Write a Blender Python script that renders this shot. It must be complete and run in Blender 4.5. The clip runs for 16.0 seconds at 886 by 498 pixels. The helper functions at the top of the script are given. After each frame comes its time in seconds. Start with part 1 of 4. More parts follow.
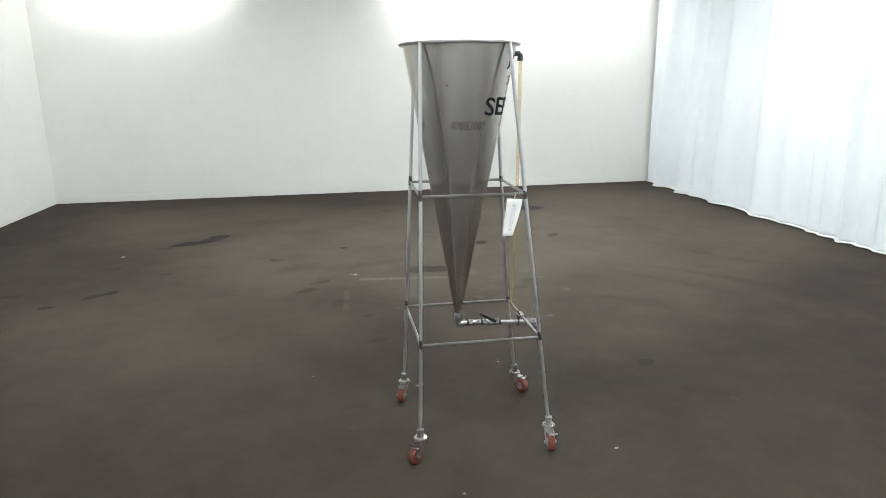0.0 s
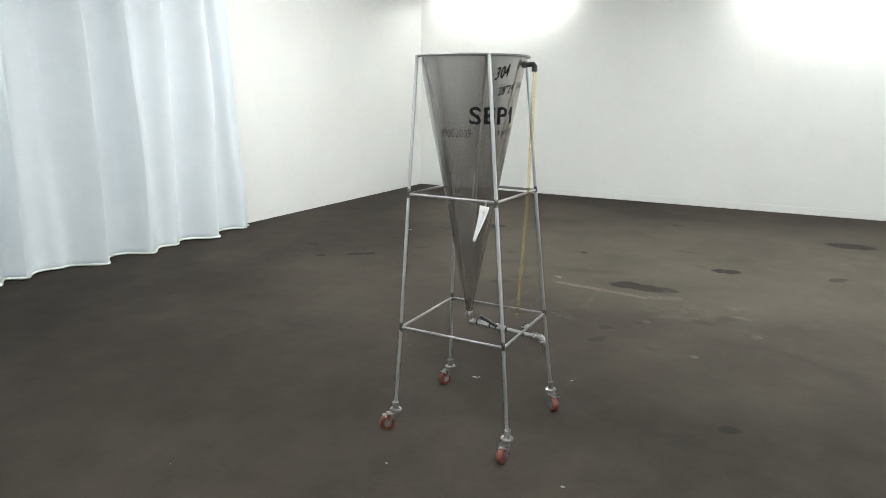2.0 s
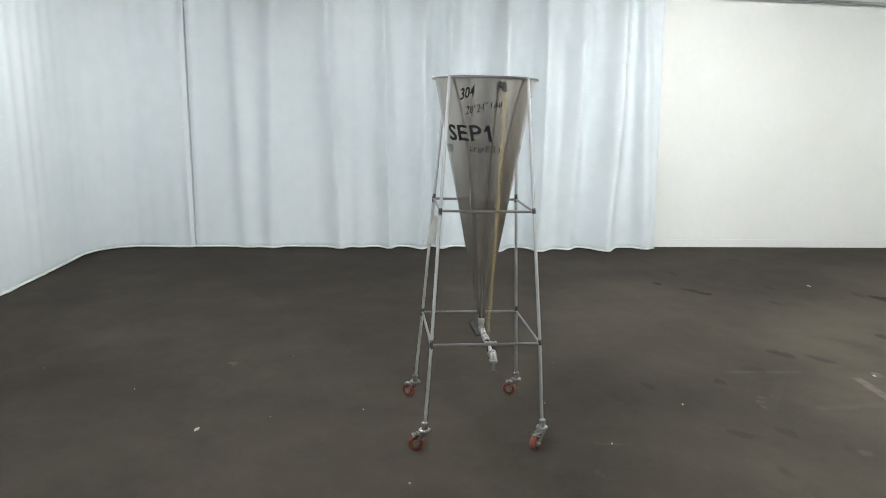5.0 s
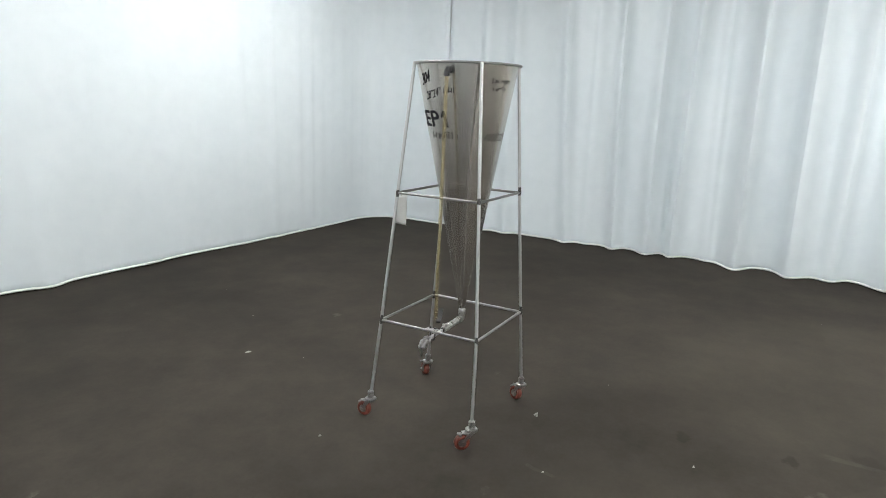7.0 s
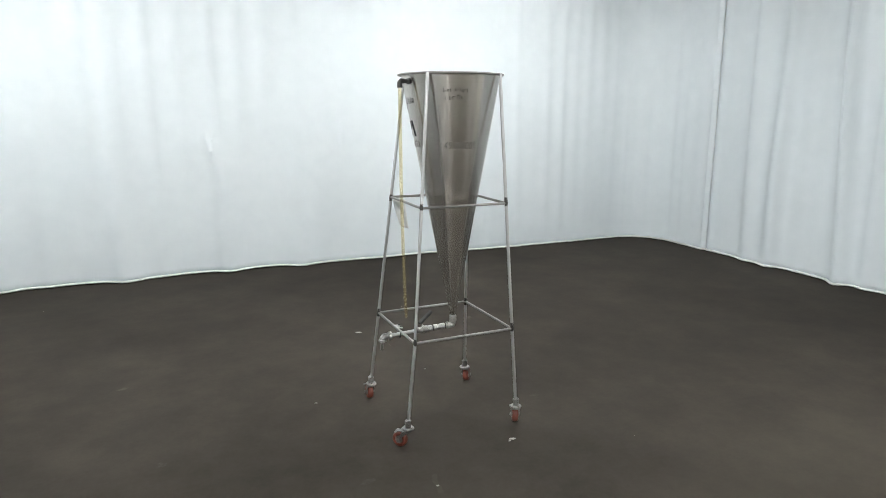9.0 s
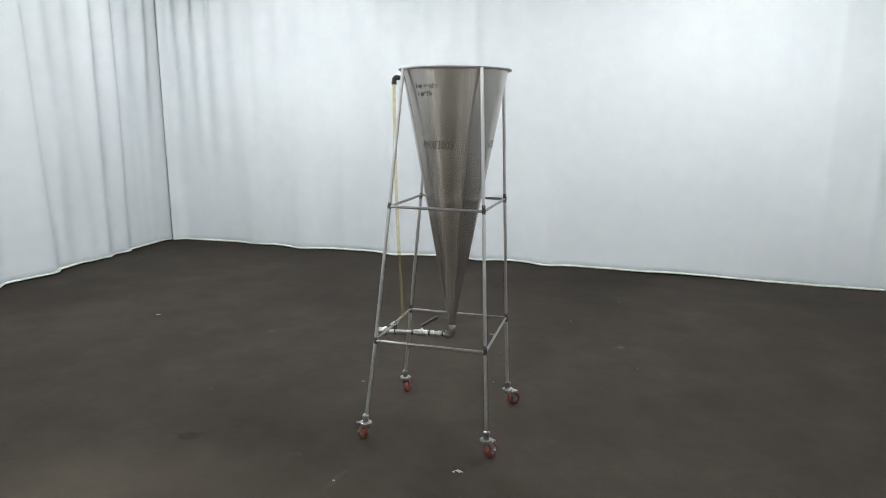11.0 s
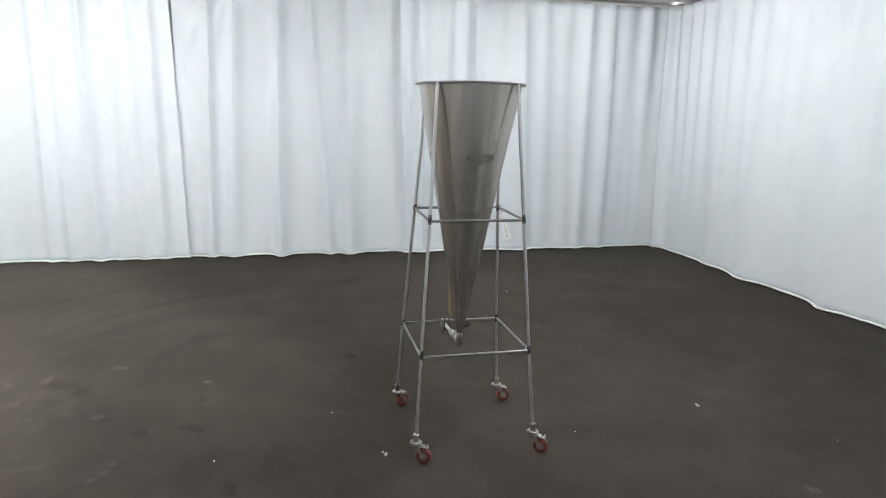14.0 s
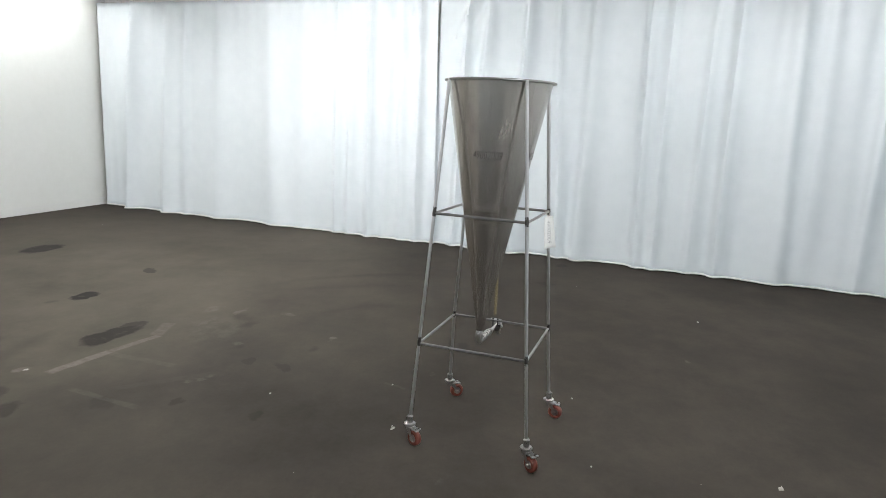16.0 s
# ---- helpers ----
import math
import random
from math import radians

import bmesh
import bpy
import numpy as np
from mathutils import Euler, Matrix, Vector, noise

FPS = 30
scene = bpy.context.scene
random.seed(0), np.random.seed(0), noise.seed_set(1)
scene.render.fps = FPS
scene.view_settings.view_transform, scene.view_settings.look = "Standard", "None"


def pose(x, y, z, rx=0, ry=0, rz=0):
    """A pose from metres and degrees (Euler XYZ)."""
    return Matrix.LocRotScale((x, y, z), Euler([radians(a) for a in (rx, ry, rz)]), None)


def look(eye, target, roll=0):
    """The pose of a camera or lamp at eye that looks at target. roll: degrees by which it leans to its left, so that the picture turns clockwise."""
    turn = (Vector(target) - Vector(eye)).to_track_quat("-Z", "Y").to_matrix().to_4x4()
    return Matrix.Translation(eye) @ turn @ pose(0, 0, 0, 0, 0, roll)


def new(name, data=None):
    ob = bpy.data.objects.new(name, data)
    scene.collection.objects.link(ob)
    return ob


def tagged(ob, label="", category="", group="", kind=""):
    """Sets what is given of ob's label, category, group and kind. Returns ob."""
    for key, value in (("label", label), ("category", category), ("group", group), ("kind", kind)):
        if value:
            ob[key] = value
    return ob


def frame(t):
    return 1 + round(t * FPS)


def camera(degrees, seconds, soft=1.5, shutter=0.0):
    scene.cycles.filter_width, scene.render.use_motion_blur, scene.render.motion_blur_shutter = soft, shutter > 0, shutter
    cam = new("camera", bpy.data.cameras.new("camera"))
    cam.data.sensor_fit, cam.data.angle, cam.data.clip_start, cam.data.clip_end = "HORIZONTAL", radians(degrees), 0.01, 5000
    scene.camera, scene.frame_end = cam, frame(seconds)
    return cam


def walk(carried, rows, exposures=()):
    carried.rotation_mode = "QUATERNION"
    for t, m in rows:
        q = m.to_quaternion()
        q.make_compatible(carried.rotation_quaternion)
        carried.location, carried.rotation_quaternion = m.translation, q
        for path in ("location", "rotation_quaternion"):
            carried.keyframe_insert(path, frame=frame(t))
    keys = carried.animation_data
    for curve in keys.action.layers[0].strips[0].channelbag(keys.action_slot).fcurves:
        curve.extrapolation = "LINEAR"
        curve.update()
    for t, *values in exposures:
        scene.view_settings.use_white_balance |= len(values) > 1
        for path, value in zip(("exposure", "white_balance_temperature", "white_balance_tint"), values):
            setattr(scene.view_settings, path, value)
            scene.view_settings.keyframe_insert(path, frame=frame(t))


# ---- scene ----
cam = camera(68.03, 16.0, 0.75)
PATH = [
    (0.0, (-0.572, -2.837, 1.571), (-0.117, 0.038, 0.848), -0.56),
    (0.5, (-0.081, -2.885, 1.585), (-0.089, 0.029, 0.871), -0.07),
    (1.0, (0.363, -2.865, 1.576), (-0.138, 0.007, 0.867), -0.11),
    (1.5, (0.820, -2.792, 1.585), (-0.130, -0.035, 0.880), 0.01),
    (2.0, (1.309, -2.726, 1.593), (-0.095, -0.170, 0.887), 0.53),
    (2.5, (1.758, -2.532, 1.580), (-0.053, -0.250, 0.863), 0.85),
    (3.0, (2.199, -2.284, 1.587), (0.040, -0.318, 0.896), 1.01),
    (3.5, (2.580, -1.947, 1.590), (0.084, -0.406, 0.963), 1.18),
    (4.0, (2.867, -1.500, 1.584), (0.203, -0.350, 0.968), 1.27),
    (4.5, (3.068, -1.033, 1.585), (0.243, -0.292, 0.970), 1.33),
    (5.0, (3.167, -0.517, 1.579), (0.252, -0.215, 0.968), 1.40),
    (5.5, (3.181, 0.005, 1.575), (0.257, -0.092, 0.958), 1.46),
    (6.0, (3.124, 0.521, 1.574), (0.254, -0.040, 0.905), 1.52),
    (6.5, (2.972, 1.015, 1.577), (0.223, 0.017, 0.908), 2.15),
    (7.0, (2.788, 1.493, 1.583), (0.239, 0.062, 0.909), 2.21),
    (7.5, (2.487, 1.929, 1.572), (0.201, 0.103, 0.907), 1.54),
    (8.0, (2.167, 2.354, 1.572), (0.164, 0.219, 0.914), 0.96),
    (8.5, (1.754, 2.692, 1.562), (0.112, 0.264, 0.921), 0.43),
    (9.0, (1.303, 2.971, 1.573), (0.120, 0.285, 0.952), 0.07),
    (9.5, (0.826, 3.152, 1.563), (0.204, 0.264, 0.953), 0.38),
    (10.0, (0.270, 3.192, 1.563), (0.118, 0.240, 0.951), 0.36),
    (10.5, (-0.305, 3.118, 1.566), (0.030, 0.190, 0.944), 0.40),
    (11.0, (-0.856, 2.960, 1.563), (-0.036, 0.138, 0.939), 0.50),
    (11.5, (-1.353, 2.748, 1.560), (-0.056, 0.115, 0.939), 0.57),
    (12.0, (-1.826, 2.479, 1.549), (-0.052, 0.138, 0.940), 0.72),
    (12.5, (-2.224, 2.131, 1.555), (-0.026, 0.175, 0.969), 0.60),
    (13.0, (-2.562, 1.732, 1.591), (-0.051, 0.198, 1.007), 0.85),
    (13.5, (-2.824, 1.264, 1.588), (-0.091, 0.174, 1.003), 0.77),
    (14.0, (-3.072, 0.768, 1.595), (-0.198, 0.147, 0.998), 1.03),
    (14.5, (-3.174, 0.256, 1.578), (-0.239, 0.142, 0.967), 1.16),
    (15.0, (-3.208, -0.232, 1.569), (-0.296, 0.152, 0.961), 1.22),
    (15.5, (-3.143, -0.610, 1.578), (-0.328, 0.227, 0.965), 1.78),
    (16.0, (-3.034, -0.845, 1.579), (-0.271, 0.157, 0.978), 2.81),
]
walk(cam, [(t, look(e, g, r)) for t, e, g, r in PATH], exposures=[(0.0, 0.09, 6500, 10), (1.5, 0.07, 6500, 10), (3.0, 0.0, 6500, 10), (9.0, 0.0, 6500, 10), (11.5, -0.26, 6490, 12.5), (12.5, -0.32, 6490, 12.5), (14.0, -0.20, 6490, 12.5), (16.0, -0.12, 6490, 12.5)])

# ------------------------------------------------------------------ world
world = bpy.data.worlds.new("world")
scene.world = world
world.use_nodes = True
world.node_tree.nodes["Background"].inputs["Color"].default_value = (0.75, 0.8, 0.9, 1)
world.node_tree.nodes["Background"].inputs["Strength"].default_value = 0.03

# room: white west and north walls, curtains on three sides
WX, NYW, NYE, EX, SY = -4.54, 7.1, 7.42, 4.72, -4.0
WALL_H, CEIL = 3.08, 3.42
RAIL_Z, CUR_TOP, CUR_BOT = 2.945, 2.91, 0.006

# fluorescent battens: centre x, y, direction (degrees), watts, whether it washes a wall, length
TUBES = [
    (-3.12, 6.84, 2, 51, True, 2.14), (1.40, 6.90, 2, 76, True, 1.74), (3.16, 6.96, 2, 78, True, 1.74),
    (-2.0, 3.1, 90, 224, False, 2.44), (2.0, 3.1, 90, 366, False, 2.44),
    (-1.65, -1.58, 0, 228, False, 2.44), (2.35, -1.58, 0, 220, False, 2.44),
]
TUBE_Z = 3.12


# ------------------------------------------------------------------ node helpers
def nodes_of(name, rough=0.5, metal=0.0):
    m = bpy.data.materials.new(name)
    m.use_nodes = True
    t = m.node_tree
    b = t.nodes["Principled BSDF"]
    b.inputs["Roughness"].default_value = rough
    b.inputs["Metallic"].default_value = metal
    return m, t, b


def add(t, kind, **inputs):
    n = t.nodes.new(kind)
    for k, v in inputs.items():
        n.inputs[k.replace("_", " ")].default_value = v
    return n


def coords(t, scale=(1, 1, 1), source="Object"):
    c = t.nodes.new("ShaderNodeTexCoord")
    mp = t.nodes.new("ShaderNodeMapping")
    mp.inputs["Scale"].default_value = scale
    t.links.new(c.outputs[source], mp.inputs["Vector"])
    return mp.outputs["Vector"]


def noise_tex(t, vec, scale, detail=4.0, rough=0.55):
    n = add(t, "ShaderNodeTexNoise", Scale=scale, Detail=detail, Roughness=rough)
    t.links.new(vec, n.inputs["Vector"])
    return n.outputs["Fac"]


def ramp(t, fac, stops):
    r = t.nodes.new("ShaderNodeValToRGB")
    e = r.color_ramp.elements
    while len(e) < len(stops):
        e.new(0.5)
    for el, (p, c) in zip(e, stops):
        el.position = p
        el.color = (*c, 1) if len(c) == 3 else c
    t.links.new(fac, r.inputs["Fac"])
    return r.outputs["Color"]


def mathn(t, op, a, b=None, clamp=False):
    n = t.nodes.new("ShaderNodeMath")
    n.operation, n.use_clamp = op, clamp
    for i, v in enumerate((a, b)):
        if v is None:
            continue
        if isinstance(v, (int, float)):
            n.inputs[i].default_value = v
        else:
            t.links.new(v, n.inputs[i])
    return n.outputs[0]


def mix(t, fac, a, b):
    n = t.nodes.new("ShaderNodeMix")
    n.data_type = "RGBA"
    for sock, v in ((n.inputs["Factor"], fac), (n.inputs[6], a), (n.inputs[7], b)):
        if isinstance(v, tuple):
            sock.default_value = (*v, 1)
        elif isinstance(v, (int, float)):
            sock.default_value = v
        else:
            t.links.new(v, sock)
    return n.outputs[2]


def bump(t, b, height, strength, distance):
    n = add(t, "ShaderNodeBump", Strength=strength, Distance=distance)
    t.links.new(height, n.inputs["Height"])
    t.links.new(n.outputs["Normal"], b.inputs["Normal"])


# ------------------------------------------------------------------ materials
def mottled(name, dark, light, scale, rough, metal=0.0, bump_scale=0.0, bump_dist=0.0, stretch=(1, 1, 1), rvar=0.08):
    m, t, b = nodes_of(name, rough, metal)
    v = coords(t, stretch)
    big = noise_tex(t, v, scale, 5.0)
    fine = noise_tex(t, v, scale * 11, 3.0)
    f = mathn(t, "ADD", mathn(t, "MULTIPLY", big, 0.65), mathn(t, "MULTIPLY", fine, 0.35))
    t.links.new(ramp(t, f, [(0.3, dark), (0.7, light)]), b.inputs["Base Color"])
    t.links.new(mathn(t, "ADD", mathn(t, "MULTIPLY", fine, 2 * rvar), rough - rvar), b.inputs["Roughness"])
    if bump_scale:
        bump(t, b, noise_tex(t, v, bump_scale, 3.0), 0.4, bump_dist)
    return m


WALL = mottled("white wall paint", (0.765, 0.775, 0.745), (0.815, 0.825, 0.80), 1.3, 0.6, 0, 160, 0.0004)
TRIM = mottled("white trim paint", (0.75, 0.76, 0.735), (0.81, 0.82, 0.795), 2.0, 0.45, 0, 90, 0.0008)
WOOD = mottled("dark ceiling timber", (0.035, 0.024, 0.02), (0.085, 0.06, 0.05), 3.0, 0.7, 0, 60, 0.002, (1, 6, 6))
GREYBEAM = mottled("grey painted beam", (0.2, 0.21, 0.23), (0.3, 0.31, 0.33), 3.0, 0.55, 0, 60, 0.001)
WHITEPIPE = mottled("white pipe paint", (0.66, 0.66, 0.62), (0.78, 0.78, 0.74), 5.0, 0.4, 0)
RAILMETAL = mottled("galvanised rail", (0.42, 0.43, 0.45), (0.6, 0.61, 0.63), 8.0, 0.32, 1.0)
GALV = mottled("galvanised fitting", (0.38, 0.375, 0.365), (0.54, 0.535, 0.525), 30.0, 0.28, 1.0, 0, 0, (1, 1, 1), 0.03)
BAR = mottled("ground steel bar", (0.52, 0.515, 0.52), (0.64, 0.635, 0.64), 9.0, 0.36, 0.9, 0, 0, (1, 1, 0.25), 0.03)
SCORCH = mottled("heat-blackened weld", (0.025, 0.023, 0.022), (0.10, 0.095, 0.09), 90.0, 0.55, 0.5, 300, 0.001)
BLACK = mottled("black plastic", (0.012, 0.012, 0.013), (0.03, 0.03, 0.03), 40.0, 0.38)
RED = mottled("red-orange polyurethane tread", (0.11, 0.026, 0.016), (0.185, 0.044, 0.026), 30.0, 0.42, 0, 150, 0.0006)
PAPER = mottled("white card", (0.70, 0.71, 0.70), (0.80, 0.81, 0.80), 25.0, 0.75)
INK = mottled("black marker ink", (0.010, 0.010, 0.012), (0.022, 0.022, 0.026), 60.0, 0.8)
INK.node_tree.nodes["Principled BSDF"].inputs["Specular IOR Level"].default_value = 0.1
FADED = mottled("faded marker ink", (0.032, 0.030, 0.029), (0.14, 0.134, 0.13), 120.0, 0.5, 0.5)
PENCIL = mottled("grey pencil", (0.20, 0.20, 0.22), (0.38, 0.38, 0.40), 120.0, 0.6)
RUNG = mottled("dull steel bar", (0.22, 0.215, 0.21), (0.34, 0.335, 0.33), 9.0, 0.36, 0.9, 0, 0, (1, 1, 1), 0.04)
CORD = mottled("cotton cord", (0.55, 0.53, 0.47), (0.7, 0.68, 0.62), 90.0, 0.8)
SPECK = mottled("pale plaster crumbs", (0.22, 0.21, 0.19), (0.38, 0.37, 0.34), 60.0, 0.8)


def fabric():
    m, t, b = nodes_of("white curtain cloth", 0.75)
    v = coords(t)
    big = noise_tex(t, v, 0.8, 4.0)
    fine = noise_tex(t, v, 7.0, 4.0)
    f = mathn(t, "ADD", mathn(t, "MULTIPLY", big, 0.6), mathn(t, "MULTIPLY", fine, 0.4))
    t.links.new(ramp(t, f, [(0.3, (0.70, 0.755, 0.79)), (0.7, (0.78, 0.83, 0.86))]), b.inputs["Base Color"])
    b.inputs["Sheen Weight"].default_value = 0.05
    weave = noise_tex(t, coords(t, (220, 220, 60)), 4.0, 2.0)
    soft = noise_tex(t, v, 5.0, 3.0)
    bump(t, b, mathn(t, "ADD", mathn(t, "MULTIPLY", weave, 0.05), soft), 0.15, 0.008)
    tr = t.nodes.new("ShaderNodeBsdfTranslucent")
    tr.inputs["Color"].default_value = (0.72, 0.78, 0.82, 1)
    mx = t.nodes.new("ShaderNodeMixShader")
    mx.inputs[0].default_value = 0.05
    t.links.new(b.outputs[0], mx.inputs[1])
    t.links.new(tr.outputs[0], mx.inputs[2])
    t.links.new(mx.outputs[0], t.nodes["Material Output"].inputs["Surface"])
    return m


CLOTH = fabric()


def stainless():
    m, t, b = nodes_of("brushed stainless sheet", 0.3, 1.0)
    v = coords(t)
    streak = noise_tex(t, coords(t, (9, 9, 0.7)), 2.2, 5.0)
    blot = noise_tex(t, v, 5.0, 5.0)
    fine = noise_tex(t, coords(t, (60, 60, 6)), 4.0, 3.0)
    f = mathn(t, "ADD", mathn(t, "MULTIPLY", streak, 0.5), mathn(t, "ADD", mathn(t, "MULTIPLY", blot, 0.3), mathn(t, "MULTIPLY", fine, 0.2)))
    t.links.new(ramp(t, f, [(0.3, (0.43, 0.40, 0.37)), (0.7, (0.60, 0.56, 0.515))]), b.inputs["Base Color"])
    t.links.new(mathn(t, "ADD", mathn(t, "MULTIPLY", f, 0.10), 0.21), b.inputs["Roughness"])
    b.inputs["Anisotropic"].default_value = 0.85
    b.inputs["Anisotropic Rotation"].default_value = 0.25
    tg = t.nodes.new("ShaderNodeTangent")
    tg.direction_type, tg.axis = "RADIAL", "Z"
    t.links.new(tg.outputs[0], b.inputs["Tangent"])
    return m


STEEL = stainless()


def hose_plastic():
    m, t, b = nodes_of("yellowed clear tubing", 0.18)
    f = noise_tex(t, coords(t), 18.0, 3.0)
    t.links.new(ramp(t, f, [(0.3, (0.58, 0.52, 0.33)), (0.7, (0.68, 0.61, 0.42))]), b.inputs["Base Color"])
    clear = t.nodes.new("ShaderNodeBsdfTransparent")
    clear.inputs["Color"].default_value = (0.985, 0.962, 0.885, 1)
    mx = t.nodes.new("ShaderNodeMixShader")
    mx.inputs[0].default_value = 0.92
    t.links.new(b.outputs[0], mx.inputs[1])
    t.links.new(clear.outputs[0], mx.inputs[2])
    t.links.new(mx.outputs[0], t.nodes["Material Output"].inputs["Surface"])
    return m


TUBING = hose_plastic()


def lamp_glow(name, strength):
    m, t, b = nodes_of(name, 0.5)
    b.inputs["Base Color"].default_value = (0.8, 0.8, 0.8, 1)
    b.inputs["Emission Color"].default_value = (0.98, 1.0, 0.985, 1)
    b.inputs["Emission Strength"].default_value = strength
    return m


# oil stains of the concrete: x, y, half-length, half-width, turn (degrees), depth
OIL = [
    (-2.10, 4.15, 0.22, 0.085, 30, 1.0), (-1.88, 4.41, 0.12, 0.085, 48, 1.0), (-2.0, 4.27, 0.12, 0.06, 48, 0.9), (0.20, 2.70, 0.21, 0.09, -3, 0.82), (0.40, 2.72, 0.11, 0.06, 8, 0.75),
    (1.16, 0.49, 0.062, 0.034, 30, 0.8), (0.80, 3.61, 0.13, 0.085, 5, 0.95), (1.84, 5.40, 0.22, 0.13, 0, 0.95), (-2.50, 2.42, 0.10, 0.045, 50, 0.9), (-2.40, 2.50, 0.06, 0.04, 20, 0.9),
    (-2.76, 2.19, 0.06, 0.04, 20, 0.85), (1.69, 3.80, 0.10, 0.05, 60, 0.75), (0.24, 1.58, 0.05, 0.035, 20, 0.42), (0.23, 1.35, 0.07, 0.03, 40, 0.45), (-0.56, 3.64, 0.05, 0.035, 0, 0.85),
]
# small dark spots
SPOTS = [
    (-3.16, 2.53, 0.08, 0.05, 0, 0.7), (-2.57, 3.25, 0.06, 0.04, 0, 0.75), (-2.09, 2.97, 0.05, 0.035, 40, 0.7), (-2.35, 3.95, 0.07, 0.04, 0, 0.55), (-0.88, 2.27, 0.09, 0.05, 25, 0.7),
    (-1.20, 3.3, 0.07, 0.04, 0, 0.65), (0.03, 5.62, 0.08, 0.05, 0, 0.6), (1.93, 5.37, 0.08, 0.06, 0, 0.5), (-0.60, 1.9, 0.08, 0.05, 70, 0.4), (-0.42, 1.58, 0.05, 0.03, 0, 0.6),
    (4.1, 0.32, 0.08, 0.05, 0, 0.6), (3.2, 0.34, 0.10, 0.05, 80, 0.4), (-0.37, 1.12, 0.05, 0.035, 0, 0.5), (-3.82, 3.56, 0.08, 0.05, 0, 0.5), (-0.76, 2.48, 0.10, 0.05, 40, 0.5),
]
# wide faint darkening by old spills
SPILLS = [
    (0.95, 2.2, 0.16, 0.07, 70, 0.4), (0.60, 1.37, 0.06, 0.04, 0, 0.4), (0.83, 2.05, 0.10, 0.05, 0, 0.45), (0.38, 1.82, 0.07, 0.04, 0, 0.4), (0.35, 4.2, 0.12, 0.06, 0, 0.35), (0.56, 3.68, 0.06, 0.04, 0, 0.4),
    (0.32, 2.78, 0.5, 0.25, 0, 0.25), (-2.0, 4.25, 0.55, 0.3, 20, 0.22), (-0.7, 2.15, 0.45, 0.35, 40, 0.2), (0.4, 1.75, 0.4, 0.3, 0, 0.16), (-0.3, 3.0, 0.4, 0.1, 10, 0.3), (-1.0, 2.95, 0.3, 0.12, 20, 0.25),
]
# straight chalky lines: from, to, half-width, depth
LINES = [
    (-0.45, 2.495, -0.03, 2.465, 0.034, 0.34), (-0.03, 2.465, 0.34, 2.42, 0.028, 0.26), (0.34, 2.45, 0.58, 2.55, 0.045, 0.16), (-0.06, 2.44, -0.04, 1.95, 0.03, 0.05), (-0.55, 2.2, -0.57, 1.70, 0.022, 0.08),
    (0.31, 0.70, 0.28, 0.55, 0.012, 0.07), (-0.45, 2.0, -0.02, 1.66, 0.03, 0.03),
]
# pale chalky marks
CHALK = [
    (0.71, 2.32, 0.09, 0.05, 0, 0.3), (1.0, 2.5, 0.10, 0.05, 0, 0.25), (-0.47, 2.65, 0.05, 0.03, 0, 0.4), (0.6, 2.2, 0.3, 0.2, 30, 0.12), (0.57, 0.50, 0.035, 0.02, 0, 0.2),
    (1.15, 1.90, 0.035, 0.06, 0, 0.3), (0.84, 1.35, 0.045, 0.025, 0, 0.45), (-0.82, -1.41, 0.04, 0.03, 20, 0.35), (1.59, -1.02, 0.03, 0.02, 0, 0.4), (1.38, -0.02, 0.025, 0.02, 0, 0.3),
    (0.44, 1.87, 0.05, 0.03, 10, 0.25), (1.02, 2.31, 0.1, 0.03, 10, 0.25), (-0.57, 0.01, 0.03, 0.02, 0, 0.2), (-0.12, 1.68, 0.08, 0.03, -20, 0.25),
]
# broad pale olive patches: the floor's brighter lighting to the north, painted into its colour
PAINTED_LIGHT = [(0.4, 3.9, 2.6, 1.9, 10, 0.9), (-2.0, 5.2, 1.5, 1.2, 0, 0.7), (2.6, 5.2, 1.6, 1.5, 0, 0.8), (2.9, 3.2, 1.5, 1.2, 30, 0.8), (1.2, 1.5, 1.2, 0.8, 30, 0.5), (-1.6, 1.8, 1.3, 1.0, 0, 0.4)]
# curved skid marks: centre, radius, middle of the stretch, its reach, depth
SKIDS = [(0.92, 0.62, 2.16, 2.7, 1.8, 1.1, 0.42), (4.31, 3.73, 1.77, 2.9, 2.65, 0.6, 0.3), (1.14, 1.0, 0.72, 1.5, 1.55, 0.7, 0.3), (0.4, 0.5, 2.25, 2.3, 1.75, 0.8, 0.25)]


